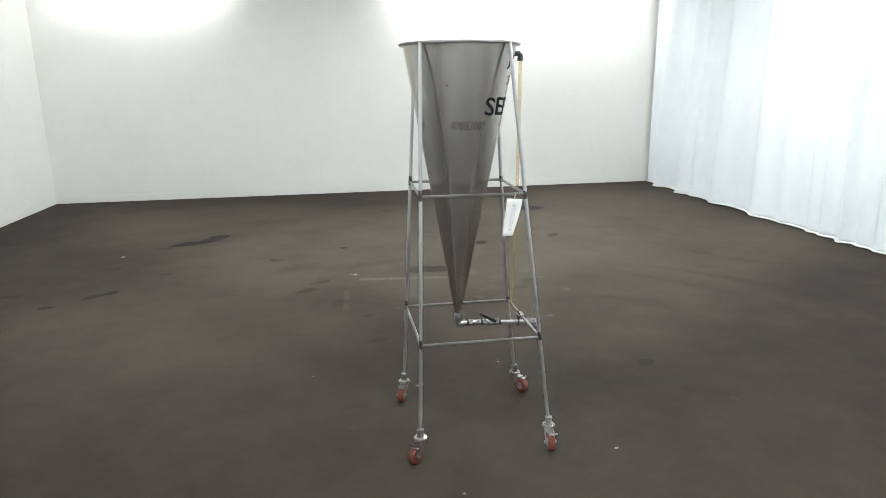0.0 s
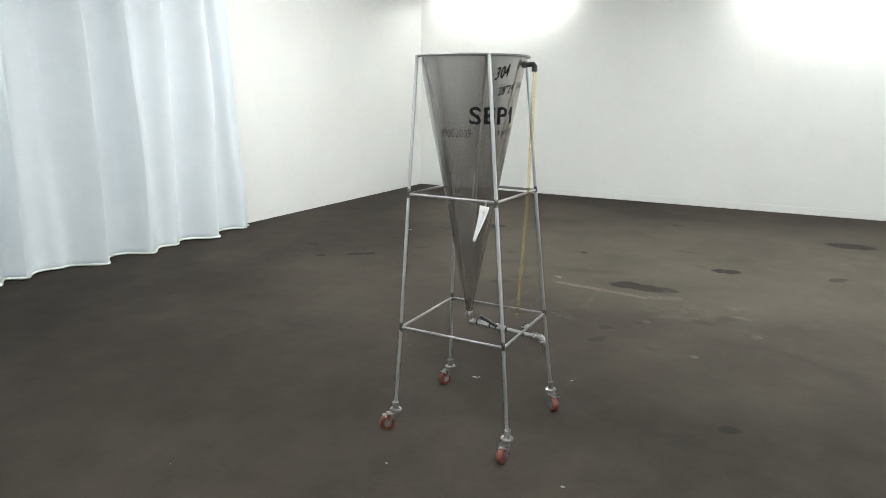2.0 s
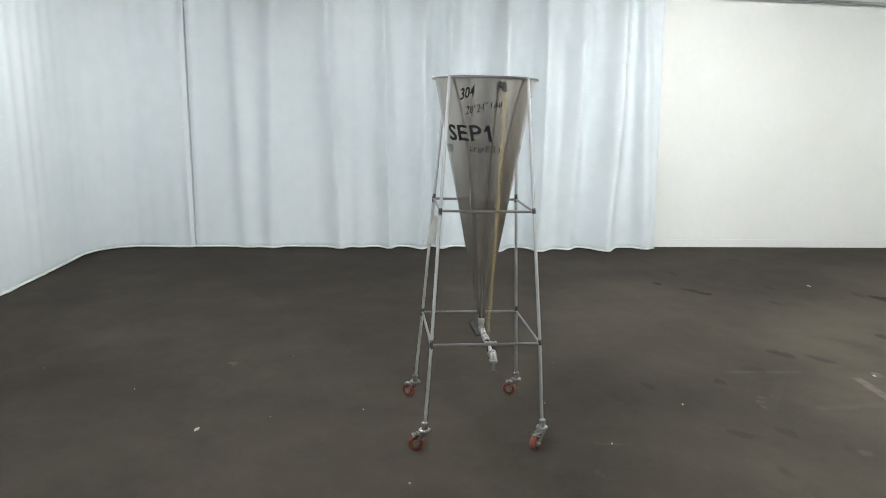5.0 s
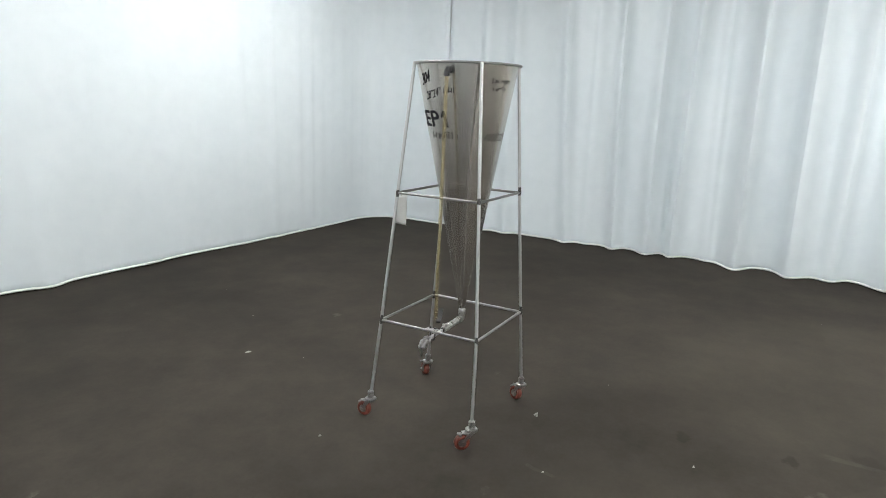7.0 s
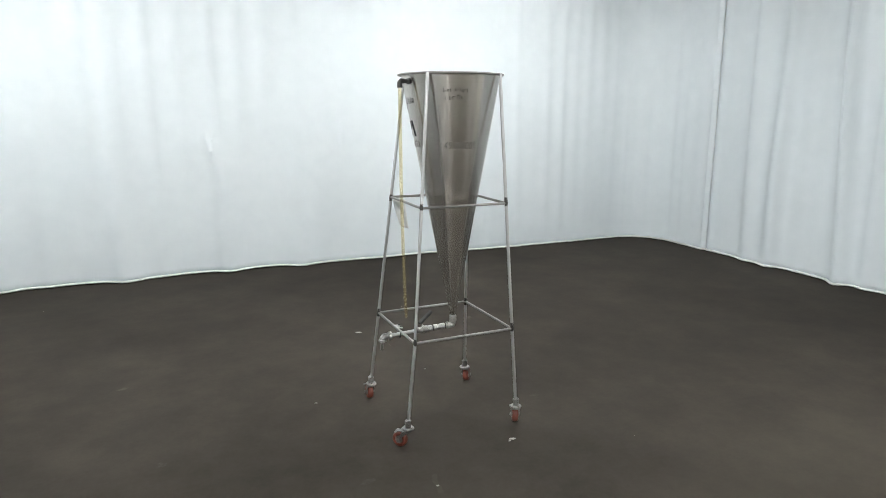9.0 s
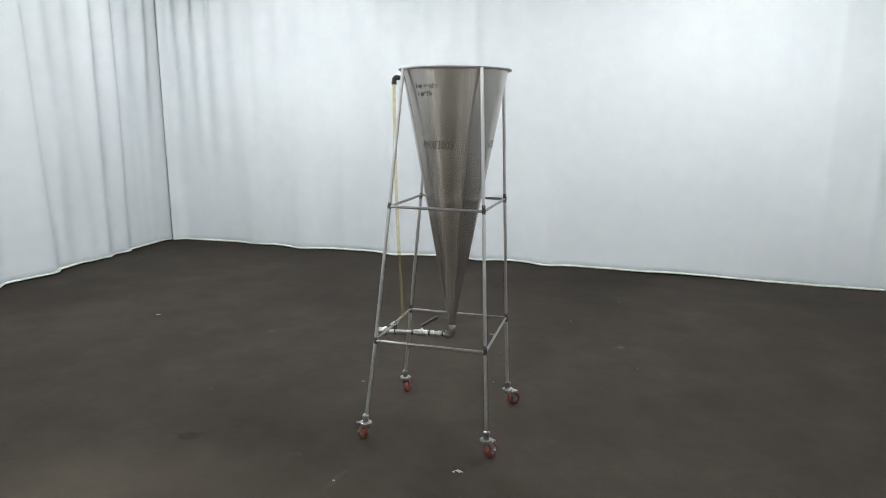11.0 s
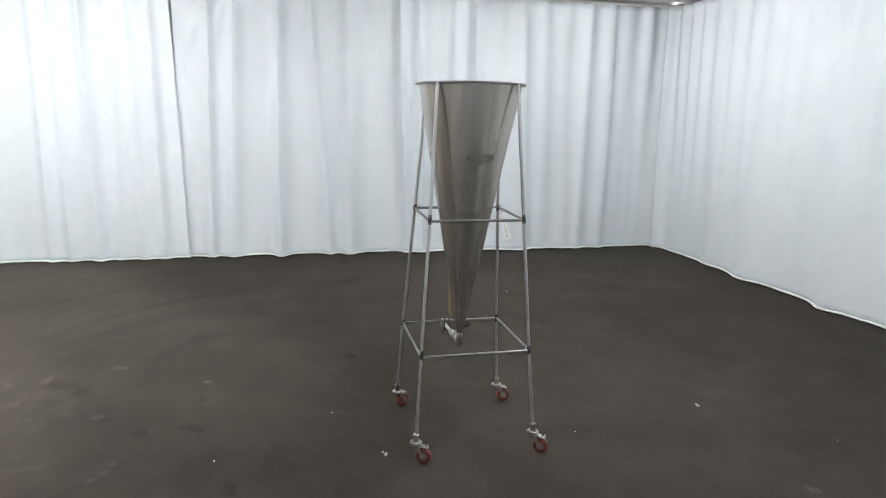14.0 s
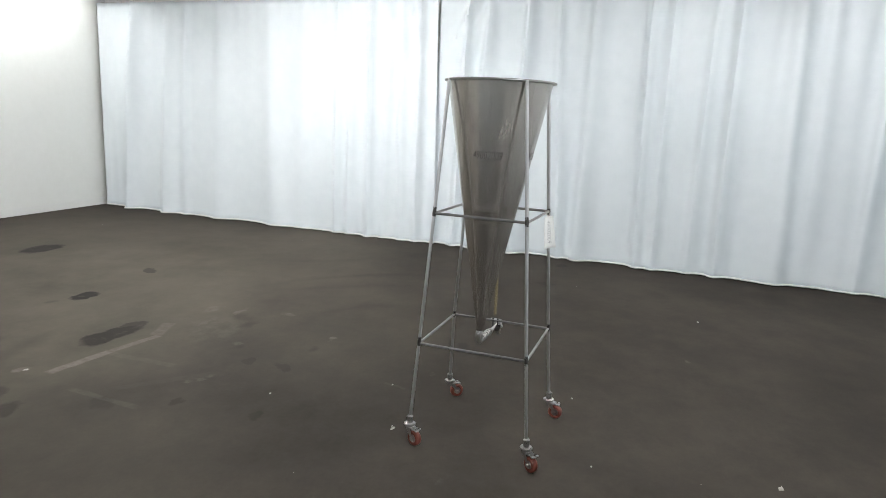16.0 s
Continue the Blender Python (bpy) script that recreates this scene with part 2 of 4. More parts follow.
def concrete():
    m, t, b = nodes_of("dark sealed concrete", 0.62)
    v = coords(t)
    big = noise_tex(t, v, 0.45, 5.0)
    mid = noise_tex(t, v, 2.4, 8.0, 0.68)
    fine = noise_tex(t, v, 46.0, 4.0, 0.6)
    f = mathn(t, "ADD", mathn(t, "MULTIPLY", big, 0.47), mathn(t, "ADD", mathn(t, "MULTIPLY", mid, 0.46), mathn(t, "MULTIPLY", fine, 0.07)))
    col = ramp(t, f, [(0.39, (0.0236, 0.0193, 0.0154)), (0.5, (0.0369, 0.0308, 0.0251)), (0.61, (0.0525, 0.0443, 0.0362))])
    # ragged coordinates for the marks
    wn = add(t, "ShaderNodeTexNoise", Scale=8.0, Detail=8.0, Roughness=0.7)
    t.links.new(v, wn.inputs["Vector"])
    sub = t.nodes.new("ShaderNodeVectorMath")
    sub.operation = "MULTIPLY_ADD"
    t.links.new(wn.outputs["Color"], sub.inputs[0])
    sub.inputs[1].default_value = (0.13, 0.13, 0)
    wide = add(t, "ShaderNodeTexNoise", Scale=3.6, Detail=2.0)
    t.links.new(v, wide.inputs["Vector"])
    sub2 = t.nodes.new("ShaderNodeVectorMath")
    sub2.operation = "MULTIPLY_ADD"
    t.links.new(wide.outputs["Color"], sub2.inputs[0])
    sub2.inputs[1].default_value = (0.11, 0.11, 0)
    t.links.new(v, sub2.inputs[2])
    t.links.new(sub2.outputs[0], sub.inputs[2])

    rag = mathn(t, "ADD", mathn(t, "MULTIPLY", noise_tex(t, v, 7.0, 6.0, 0.65), 3.2), -0.5, True)
    broken = mathn(t, "ADD", mathn(t, "MULTIPLY", noise_tex(t, v, 9.0, 5.0, 0.65), 4.2), -1.75, True)

    def marks(rows, rag, crisp=2.3):
        total = None
        for x, y, a, c, turn, depth in rows:
            mp = t.nodes.new("ShaderNodeMapping")
            mp.vector_type = "TEXTURE"
            mp.inputs["Location"].default_value = (x + 0.12, y + 0.12, 0)
            mp.inputs["Rotation"].default_value = (0, 0, radians(turn))
            mp.inputs["Scale"].default_value = (a, c, 1)
            t.links.new(sub.outputs[0], mp.inputs["Vector"])
            ln = t.nodes.new("ShaderNodeVectorMath")
            ln.operation = "LENGTH"
            t.links.new(mp.outputs[0], ln.inputs[0])
            k = mathn(t, "MULTIPLY", mathn(t, "SUBTRACT", 1.2, ln.outputs["Value"]), crisp, True)
            k = mathn(t, "MULTIPLY", k, depth if depth > 0.8 else depth * 0.8)
            total = k if total is None else mathn(t, "MAXIMUM", total, k)
        return mathn(t, "MULTIPLY", total, rag, True)

    def strips(rows):
        """Straight bands: the distance from a stretch, with ragged ends and edges."""
        total = None
        for x0, y0, x1, y1, half, depth in rows:
            a, c = Vector((x0, y0, 0)), Vector((x1, y1, 0))
            mp = t.nodes.new("ShaderNodeMapping")
            mp.vector_type = "TEXTURE"
            mid_p = (a + c) / 2
            mp.inputs["Location"].default_value = mid_p
            mp.inputs["Rotation"].default_value = (0, 0, math.atan2(y1 - y0, x1 - x0))
            mp.inputs["Scale"].default_value = ((c - a).length / 2, half, 1)
            t.links.new(near_v.outputs[0], mp.inputs["Vector"])
            sep_n = t.nodes.new("ShaderNodeSeparateXYZ")
            t.links.new(mp.outputs[0], sep_n.inputs[0])
            k = mathn(t, "MULTIPLY", mathn(t, "SUBTRACT", 1.15, mathn(t, "ABSOLUTE", sep_n.outputs[1])), 2.5, True)
            k = mathn(t, "MULTIPLY", k, mathn(t, "MULTIPLY", mathn(t, "SUBTRACT", 1.05, mathn(t, "ABSOLUTE", sep_n.outputs[0])), 7.0, True))
            k = mathn(t, "MULTIPLY", k, depth)
            total = k if total is None else mathn(t, "MAXIMUM", total, k)
        return mathn(t, "MULTIPLY", total, mathn(t, "ADD", mathn(t, "MULTIPLY", noise_tex(t, v, 16.0, 5.0, 0.65), 2.6), -0.55, True))

    near_n = add(t, "ShaderNodeTexNoise", Scale=14.0, Detail=6.0)
    t.links.new(v, near_n.inputs["Vector"])
    near_c = t.nodes.new("ShaderNodeVectorMath")
    near_c.operation = "SUBTRACT"
    t.links.new(near_n.outputs["Color"], near_c.inputs[0])
    near_c.inputs[1].default_value = (0.5, 0.5, 0.5)
    near_v = t.nodes.new("ShaderNodeVectorMath")
    near_v.operation = "MULTIPLY_ADD"
    t.links.new(near_c.outputs[0], near_v.inputs[0])
    near_v.inputs[1].default_value = (0.03, 0.03, 0)
    t.links.new(v, near_v.inputs[2])

    def arcs(rows):
        total = None
        for cx, cy, r, mx, my, reach, depth in rows:
            out = []
            for px, py in ((cx, cy), (mx, my)):
                d = t.nodes.new("ShaderNodeVectorMath")
                d.operation = "DISTANCE"
                t.links.new(sub.outputs[0], d.inputs[0])
                d.inputs[1].default_value = (px + 0.12, py + 0.12, 0)
                out.append(d.outputs["Value"])
            band = mathn(t, "SUBTRACT", 1.0, mathn(t, "MULTIPLY", mathn(t, "ABSOLUTE", mathn(t, "SUBTRACT", out[0], r)), 11.0), True)
            near = mathn(t, "SUBTRACT", 1.3, mathn(t, "DIVIDE", out[1], reach), True)
            k = mathn(t, "MULTIPLY", mathn(t, "MULTIPLY", band, near), depth)
            total = k if total is None else mathn(t, "MAXIMUM", total, k)
        return total

    col = mix(t, mathn(t, "MULTIPLY", marks(PAINTED_LIGHT, noise_tex(t, v, 1.6, 6.0, 0.65)), 0.80), col, (0.122, 0.108, 0.084))
    col = mix(t, arcs(SKIDS), col, (0.022, 0.019, 0.016))
    col = mix(t, marks(SPILLS, rag, 1.1), col, (0.011, 0.0095, 0.008))
    col = mix(t, marks(CHALK, broken), col, (0.20, 0.188, 0.167))
    col = mix(t, marks(SPOTS, rag), col, (0.011, 0.0095, 0.008))
    col = mix(t, marks(OIL, rag, 4.0), col, (0.011, 0.0095, 0.008))
    col = mix(t, strips(LINES), col, (0.22, 0.205, 0.18))
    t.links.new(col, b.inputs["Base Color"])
    t.links.new(mathn(t, "ADD", mathn(t, "MULTIPLY", mid, 0.25), 0.7), b.inputs["Roughness"])
    b.inputs["Specular IOR Level"].default_value = 0.12
    bump(t, b, mathn(t, "ADD", mid, mathn(t, "MULTIPLY", fine, 0.3)), 0.15, 0.004)
    return m


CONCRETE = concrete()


# ------------------------------------------------------------------ mesh helpers
def empty(name, at=(0, 0, 0)):
    ob = new(name)
    ob.empty_display_size = 0.1
    ob.location = at
    return ob


def part(name, bm, material, parent=None, label="", smooth=True):
    me = bpy.data.meshes.new(name)
    bmesh.ops.recalc_face_normals(bm, faces=bm.faces[:])
    bm.to_mesh(me)
    bm.free()
    me.materials.append(material)
    if smooth:
        me.polygons.foreach_set("use_smooth", [True] * len(me.polygons))
        me.set_sharp_from_angle(angle=radians(38))
    ob = new(name, me)
    if parent:
        ob.parent = parent
    if label:
        tagged(ob, label)
    return ob


def box(bm, cx, cy, cz, sx, sy, sz, turn=0.0, bevel=0.0, m=None):
    g = bmesh.ops.create_cube(bm, size=1.0)
    vs = g["verts"]
    bmesh.ops.scale(bm, verts=vs, vec=(sx, sy, sz))
    if bevel:
        es = list({e for vtx in vs for e in vtx.link_edges})
        r = bmesh.ops.bevel(bm, geom=es, offset=bevel, segments=2, affect="EDGES")
        vs = list({vtx for f in r["faces"] for vtx in f.verts} | {vtx for vtx in vs if vtx.is_valid})
    mat = m if m is not None else pose(cx, cy, cz, 0, 0, turn)
    bmesh.ops.transform(bm, verts=vs, matrix=mat)


def sweep(bm, pts, radii, seg=14, caps=True):
    """A round bar along points, with a radius (or one for each point)."""
    pts = [Vector(p) for p in pts]
    if not isinstance(radii, (list, tuple)):
        radii = [radii] * len(pts)
    ref = None
    rings = []
    for i, p in enumerate(pts):
        a, c = pts[max(i - 1, 0)], pts[min(i + 1, len(pts) - 1)]
        d = (c - a).normalized()
        if ref is None:
            ref = d.orthogonal().normalized()
        ref = (ref - d * ref.dot(d)).normalized()
        side = d.cross(ref)
        rings.append([bm.verts.new(p + (ref * math.cos(k) + side * math.sin(k)) * radii[i]) for k in np.linspace(0, 2 * math.pi, seg, False)])
    for r0, r1 in zip(rings, rings[1:]):
        for k in range(seg):
            bm.faces.new((r0[k], r0[(k + 1) % seg], r1[(k + 1) % seg], r1[k]))
    if caps:
        bm.faces.new(rings[0][::-1])
        bm.faces.new(rings[-1])
    return rings


def lathe(bm, profile, m=None, seg=28):
    """A turned shape from (radius, height) pairs about z."""
    rings = []
    for r, z in profile:
        ring = []
        for k in range(seg):
            a = 2 * math.pi * k / seg
            p = Vector((r * math.cos(a), r * math.sin(a), z))
            ring.append(bm.verts.new(m @ p if m is not None else p))
        rings.append(ring)
    for r0, r1 in zip(rings, rings[1:]):
        for k in range(seg):
            bm.faces.new((r0[k], r0[(k + 1) % seg], r1[(k + 1) % seg], r1[k]))
    bm.faces.new(rings[0][::-1])
    bm.faces.new(rings[-1])


def along(p, q):
    """The pose at p whose z axis points to q."""
    d = Vector(q) - Vector(p)
    return Matrix.Translation(p) @ d.to_track_quat("Z", "Y").to_matrix().to_4x4()


# ------------------------------------------------------------------ room shell
def shell(name, corners, z0, z1, thick, material, label):
    """A straight wall standing outside the line from corner to corner."""
    (x0, y0), (x1, y1) = corners
    d = Vector((x1 - x0, y1 - y0, 0))
    n = Vector((d.y, -d.x, 0)).normalized() * thick
    bm = bmesh.new()
    lo = [Vector((x0, y0, z0)), Vector((x1, y1, z0)), Vector((x1, y1, z0)) + n, Vector((x0, y0, z0)) + n]
    vs = [bm.verts.new(p) for p in lo] + [bm.verts.new(p + Vector((0, 0, z1 - z0))) for p in lo]
    for f in ((0, 1, 2, 3), (4, 5, 6, 7), (0, 1, 5, 4), (1, 2, 6, 5), (2, 3, 7, 6), (3, 0, 4, 7)):
        bm.faces.new([vs[i] for i in f])
    return tagged(part(name, bm, material, smooth=False), label, kind="structure")


bm = bmesh.new()
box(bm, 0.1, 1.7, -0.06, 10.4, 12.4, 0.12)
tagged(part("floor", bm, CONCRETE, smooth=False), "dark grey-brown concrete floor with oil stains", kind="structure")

shell("wall_north", ((EX + 0.2, NYE + 0.007), (WX - 0.15, NYW - 0.005)), 0, WALL_H, 0.15, WALL, "white painted plaster wall, brightly lit along its top")
shell("wall_west", ((WX, NYW), (WX, SY - 0.15)), 0, WALL_H, 0.15, WALL, "white painted plaster wall beside the curtain")
shell("wall_south", ((WX, SY), (EX, SY)), 0, WALL_H, 0.15, WALL, "plain white wall behind the curtain")
shell("wall_east", ((EX, SY - 0.15), (EX, NYE)), 0, WALL_H, 0.15, WALL, "plain white wall behind the curtain")

# the strip of wall above, dark timber, up to the ceiling
for nm, cs in (("trim_north", ((EX + 0.2, NYE + 0.05), (WX - 0.15, NYW + 0.04))), ("trim_west", ((WX - 0.05, NYW), (WX - 0.05, SY - 0.15))),
               ("trim_south", ((WX, SY - 0.05), (EX, SY - 0.05))), ("trim_east", ((EX + 0.05, SY - 0.15), (EX + 0.05, NYE)))):
    shell(nm, cs, WALL_H, CEIL + 0.02, 0.1, WOOD, "dark timber strip above the wall")

north_turn = math.degrees(math.atan2(NYE - NYW, EX - WX))
bm = bmesh.new()
box(bm, (WX + EX) / 2, (NYW + NYE) / 2 - 0.006, 0.05, EX - WX + 0.1, 0.010, 0.10, north_turn, 0.004)
tagged(part("baseboard_north", bm, TRIM), "low white painted baseboard", kind="structure")
bm = bmesh.new()
box(bm, WX + 0.005, (NYW + SY) / 2, 0.05, 0.010, NYW - SY - 0.04, 0.10, 0, 0.004)
tagged(part("baseboard_west", bm, TRIM), "low white painted baseboard", kind="structure")
# capping beam on the north wall
bm = bmesh.new()
box(bm, (WX + EX) / 2 + 0.03, (NYW + NYE) / 2 - 0.035, WALL_H + 0.03, EX - WX - 0.02, 0.09, 0.085, north_turn, 0.006)
tagged(part("trim_beam", bm, GREYBEAM), "grey beam along the top of the white wall", kind="structure")

# ceiling: boards and joists in one mesh
bm = bmesh.new()
box(bm, 0.1, 1.7, CEIL + 0.05, 10.4, 12.4, 0.1)
for i in range(20):
    y = -3.6 + i * 0.58
    box(bm, 0.1, y, CEIL - 0.07, 9.3, 0.05, 0.15)
for x in (-3.2, 0.0, 3.2):
    box(bm, x, 1.6, CEIL - 0.16, 0.11, 11.0, 0.09)
tagged(part("ceiling", bm, WOOD, smooth=False), "dark timber ceiling with exposed joists", kind="structure")


# ------------------------------------------------------------------ curtain line
CX_W, CY_S, CX_E = -4.43, -3.70, 4.465


def corner(cx, cy, r, a0, a1, n=10):
    return [(cx + r * math.cos(a), cy + r * math.sin(a)) for a in np.linspace(radians(a0), radians(a1), n)]


def resample(pts, step):
    pts = np.array(pts, float)
    d = np.r_[0, np.cumsum(np.hypot(*np.diff(pts, axis=0).T))]
    s = np.linspace(0, d[-1], max(2, int(d[-1] / step)))
    return s, np.column_stack([np.interp(s, d, pts[:, 0]), np.interp(s, d, pts[:, 1])])


LINE_W = [(CX_W + 0.02, 2.86), (CX_W - 0.03, 0.9), (CX_W + 0.01, -1.7), (CX_W + 0.02, -2.52), (CX_W - 0.012, -2.572)]
LINE_S = [(CX_W - 0.012, -2.575), (CX_W + 0.026, -2.62)] + corner(CX_W + 0.55, CY_S + 0.62, 0.52, 182, 268) + [(-2.6, CY_S + 0.09), (-1.2, CY_S + 0.05), (0.8, CY_S - 0.01), (2.3, CY_S + 0.03), (3.5, CY_S + 0.05), (4.05, CY_S + 0.06)] + corner(CX_E - 0.22, CY_S + 0.21, 0.15, 272, 345, 6)
LINE_E = [(CX_E - 0.02, CY_S + 0.10), (CX_E + 0.005, CY_S + 0.24), (CX_E + 0.01, -2.9), (CX_E, -1.5), (CX_E + 0.05, 0.3), (CX_E + 0.02, 1.8), (CX_E + 0.028, 1.98), (CX_E + 0.032, 2.06)]
LINE_N = [(CX_E - 0.015, 1.995), (CX_E - 0.012, 2.1), (CX_E - 0.04, 3.4), (CX_E - 0.03, 5.2), (CX_E, 6.6), (CX_E + 0.01, 7.32)]


def crease_depth(p, creases):
    """How far diagonal pull creases lift the cloth at a point."""
    d = 0.0
    for a, c, depth, width in creases:
        a, c = Vector(a), Vector(c)
        u = min(1.0, max(0.0, (p - a).dot(c - a) / (c - a).length_squared))
        q = (p - a.lerp(c, u)).length / width
        if q < 3:
            d += depth * math.exp(-q * q) * (1 - 0.6 * u)
    return d


def curtain(label, line, seed, axis, folds, ripple, bulges, creases=(), inset=0.0, full=1.7, pleats=(0.0, 0.0)):
    """A hanging cloth along a line. folds: place along the wall under the rail and at the floor, depth (times full), half-width;
    ripple: depth of the small folds between (start to end of the line); bulges: place, depth, half-width of the sways of the hem;
    pleats: depth of the gathers that fall from the rail and fade out downwards (start to end of the line)."""
    def n2(x, y):
        return noise.noise(Vector((x, y, seed * 1.7)))

    s, xy = resample(line, 0.02)
    tan = np.gradient(xy, axis=0)
    tan /= np.hypot(tan[:, 0], tan[:, 1])[:, None]
    nor = np.column_stack([tan[:, 1], -tan[:, 0]])
    straight = np.abs(tan[:, axis]) > 0.9
    zs = np.r_[np.linspace(0, 0.12, 6), np.linspace(0.16, 0.92, 22), np.linspace(0.94, 1.0, 4)]
    rip = np.interp(s / s[-1], np.linspace(0, 1, len(ripple)), ripple)
    gather = np.interp(s / s[-1], np.linspace(0, 1, len(pleats)), pleats)
    beat = np.array([0.5 + 0.5 * math.cos(2 * math.pi * q / 0.27 + 5.0 * n2(q * 0.8, 31.0)) for q in s])
    fade = np.array([1.1 + 0.9 * n2(q * 0.9, 37.0) for q in s])
    ends = np.clip(np.minimum(s, s[-1] - s) / 0.12, 0, 1)

    low = np.array([n2(q * 0.9, 3.0) for q in s])
    phase = np.array([2 * math.pi * q / 0.19 + 6.0 * n2(q * 1.1, 0.3) + 2.5 * n2(q * 3.1, 5.0) for q in s])
    patch = np.array([min(1.0, max(0.0, 0.5 + 1.5 * n2(q * 1.3, 9.0))) for q in s])
    bm = bmesh.new()
    cols = []
    for zi in zs:
        off = 0.022 + 0.02 * low * zi
        for k, (a, c, depth, width) in enumerate(folds):
            at = a + (c - a) * zi + 0.02 * n2(zi * 1.6, 50 + k)
            d = (xy[:, axis] - at) / (width * (0.86 + 0.22 * zi))
            tall = full * depth * (0.72 + 0.42 * math.sin(zi * 2.6)) * (1 + 0.25 * n2(zi * 2.0, 70 + k))
            off = off - tall * np.exp(-d * d * (1 + 0.4 * np.sign(d) * (1 if k % 3 else -1))) * straight
        drift = np.array([2.2 * zi * n2(q * 0.6, 20 + zi * 0.8) for q in s])
        off = off - rip * patch * (0.55 + 0.6 * math.sin(zi * 2.8)) * (0.5 + 0.5 * np.cos(phase + drift))
        off = off - gather * beat * np.exp(-(zi / (0.42 * fade)) ** 2)
        for at, depth, width in bulges:
            off = off - depth * zi ** 2.2 * np.exp(-((xy[:, axis] - at) / width) ** 2) * straight
        # short puckers under the hooks
        off = off - 0.007 * np.sin(s * 2 * math.pi / 0.165 + seed) * math.exp(-zi * 14)
        off = off * ends
        off = np.where(off > 0, 0.06 * np.tanh(off / 0.06), off)  # the wall behind holds the folds back
        hem = np.maximum(0.0085, CUR_BOT + 0.006 + 0.008 * low)
        z = CUR_TOP - 0.012 * np.abs(np.sin(s * math.pi / 0.165)) * (1 - zi) ** 8
        z = z + (hem - CUR_TOP) * zi
        row = []
        for j in range(len(s)):
            o = off[j]
            if creases:
                o -= crease_depth(Vector((xy[j, 0], xy[j, 1], z[j])), creases)
            q = inset * (1 - zi) * max(0.0, 1 - s[j] / 0.6)
            row.append(bm.verts.new((xy[j, 0] + nor[j, 0] * o + tan[j, 0] * q, xy[j, 1] + nor[j, 1] * o + tan[j, 1] * q, z[j])))
        cols.append(row)
    for r0, r1 in zip(cols, cols[1:]):
        for j in range(len(s) - 1):
            bm.faces.new((r0[j], r0[j + 1], r1[j + 1], r1[j]))
    base = [v.co.copy() for v in cols[-1]]
    hooks = [(cols[0][j].co.copy()) for j in range(3, len(s) - 2, 15)]
    root = part("curtain", bm, CLOTH)
    sol = root.modifiers.new("thickness", "SOLIDIFY")
    sol.thickness, sol.offset = 0.002, 0
    tagged(root, label, "curtain", "white curtains round the room")
    # turned-up hem, a double thickness along the bottom
    bm = bmesh.new()
    rings = []
    for j in range(0, len(s), 2):
        n = Vector((nor[j, 0], nor[j, 1], 0))
        c = base[j] - n * 0.012 + Vector((0, 0, 0.004))
        rings.append([bm.verts.new(c + n * (0.019 * math.cos(a)) + Vector((0, 0, 0.010 * math.sin(a)))) for a in np.linspace(0, 2 * math.pi, 6, False)])
    for r0, r1 in zip(rings, rings[1:]):
        for k in range(6):
            bm.faces.new((r0[k], r0[(k + 1) % 6], r1[(k + 1) % 6], r1[k]))
    part("hem", bm, TRIM, root, "thick white stitched hem")
    for h in hooks:
        hk = bmesh.new()
        sweep(hk, [h + Vector((0, 0, -0.01)), h + Vector((0, 0, 0.012)), Vector((h.x, h.y, RAIL_Z - 0.014))], 0.0022, 5)
        part("hook", hk, RAILMETAL, root)
    return root


curtain("white cloth curtain hanging in deep folds before the wall", LINE_W, 3, 1,
        [(2.55, 2.72, 0.05, 0.10), (2.26, 2.22, 0.11, 0.13), (1.80, 1.76, 0.075, 0.10), (1.36, 1.40, 0.095, 0.11), (0.94, 0.90, 0.12, 0.12),
         (0.56, 0.60, 0.022, 0.06), (0.32, 0.24, 0.065, 0.065), (0.02, 0.0, 0.085, 0.085), (-0.46, -0.36, 0.065, 0.065), (-0.72, -0.71, 0.02, 0.08), (-1.08, -0.93, 0.055, 0.075),
         (-1.66, -1.70, 0.045, 0.09), (-2.05, -2.0, 0.03, 0.10)],
        [0.002, 0.003, 0.003, 0.003, 0.002, 0.002, 0.002], [(1.42, 0.05, 0.16), (2.2, 0.03, 0.15)],
        [((CX_W, 1.93, 2.8), (CX_W, 2.0, 2.55), 0.06, 0.035), ((CX_W, 1.58, 2.58), (CX_W, 1.70, 2.28), 0.05, 0.03), ((CX_W, 1.80, 2.45), (CX_W, 1.69, 2.27), 0.04, 0.03)], 0.13, 2.3)
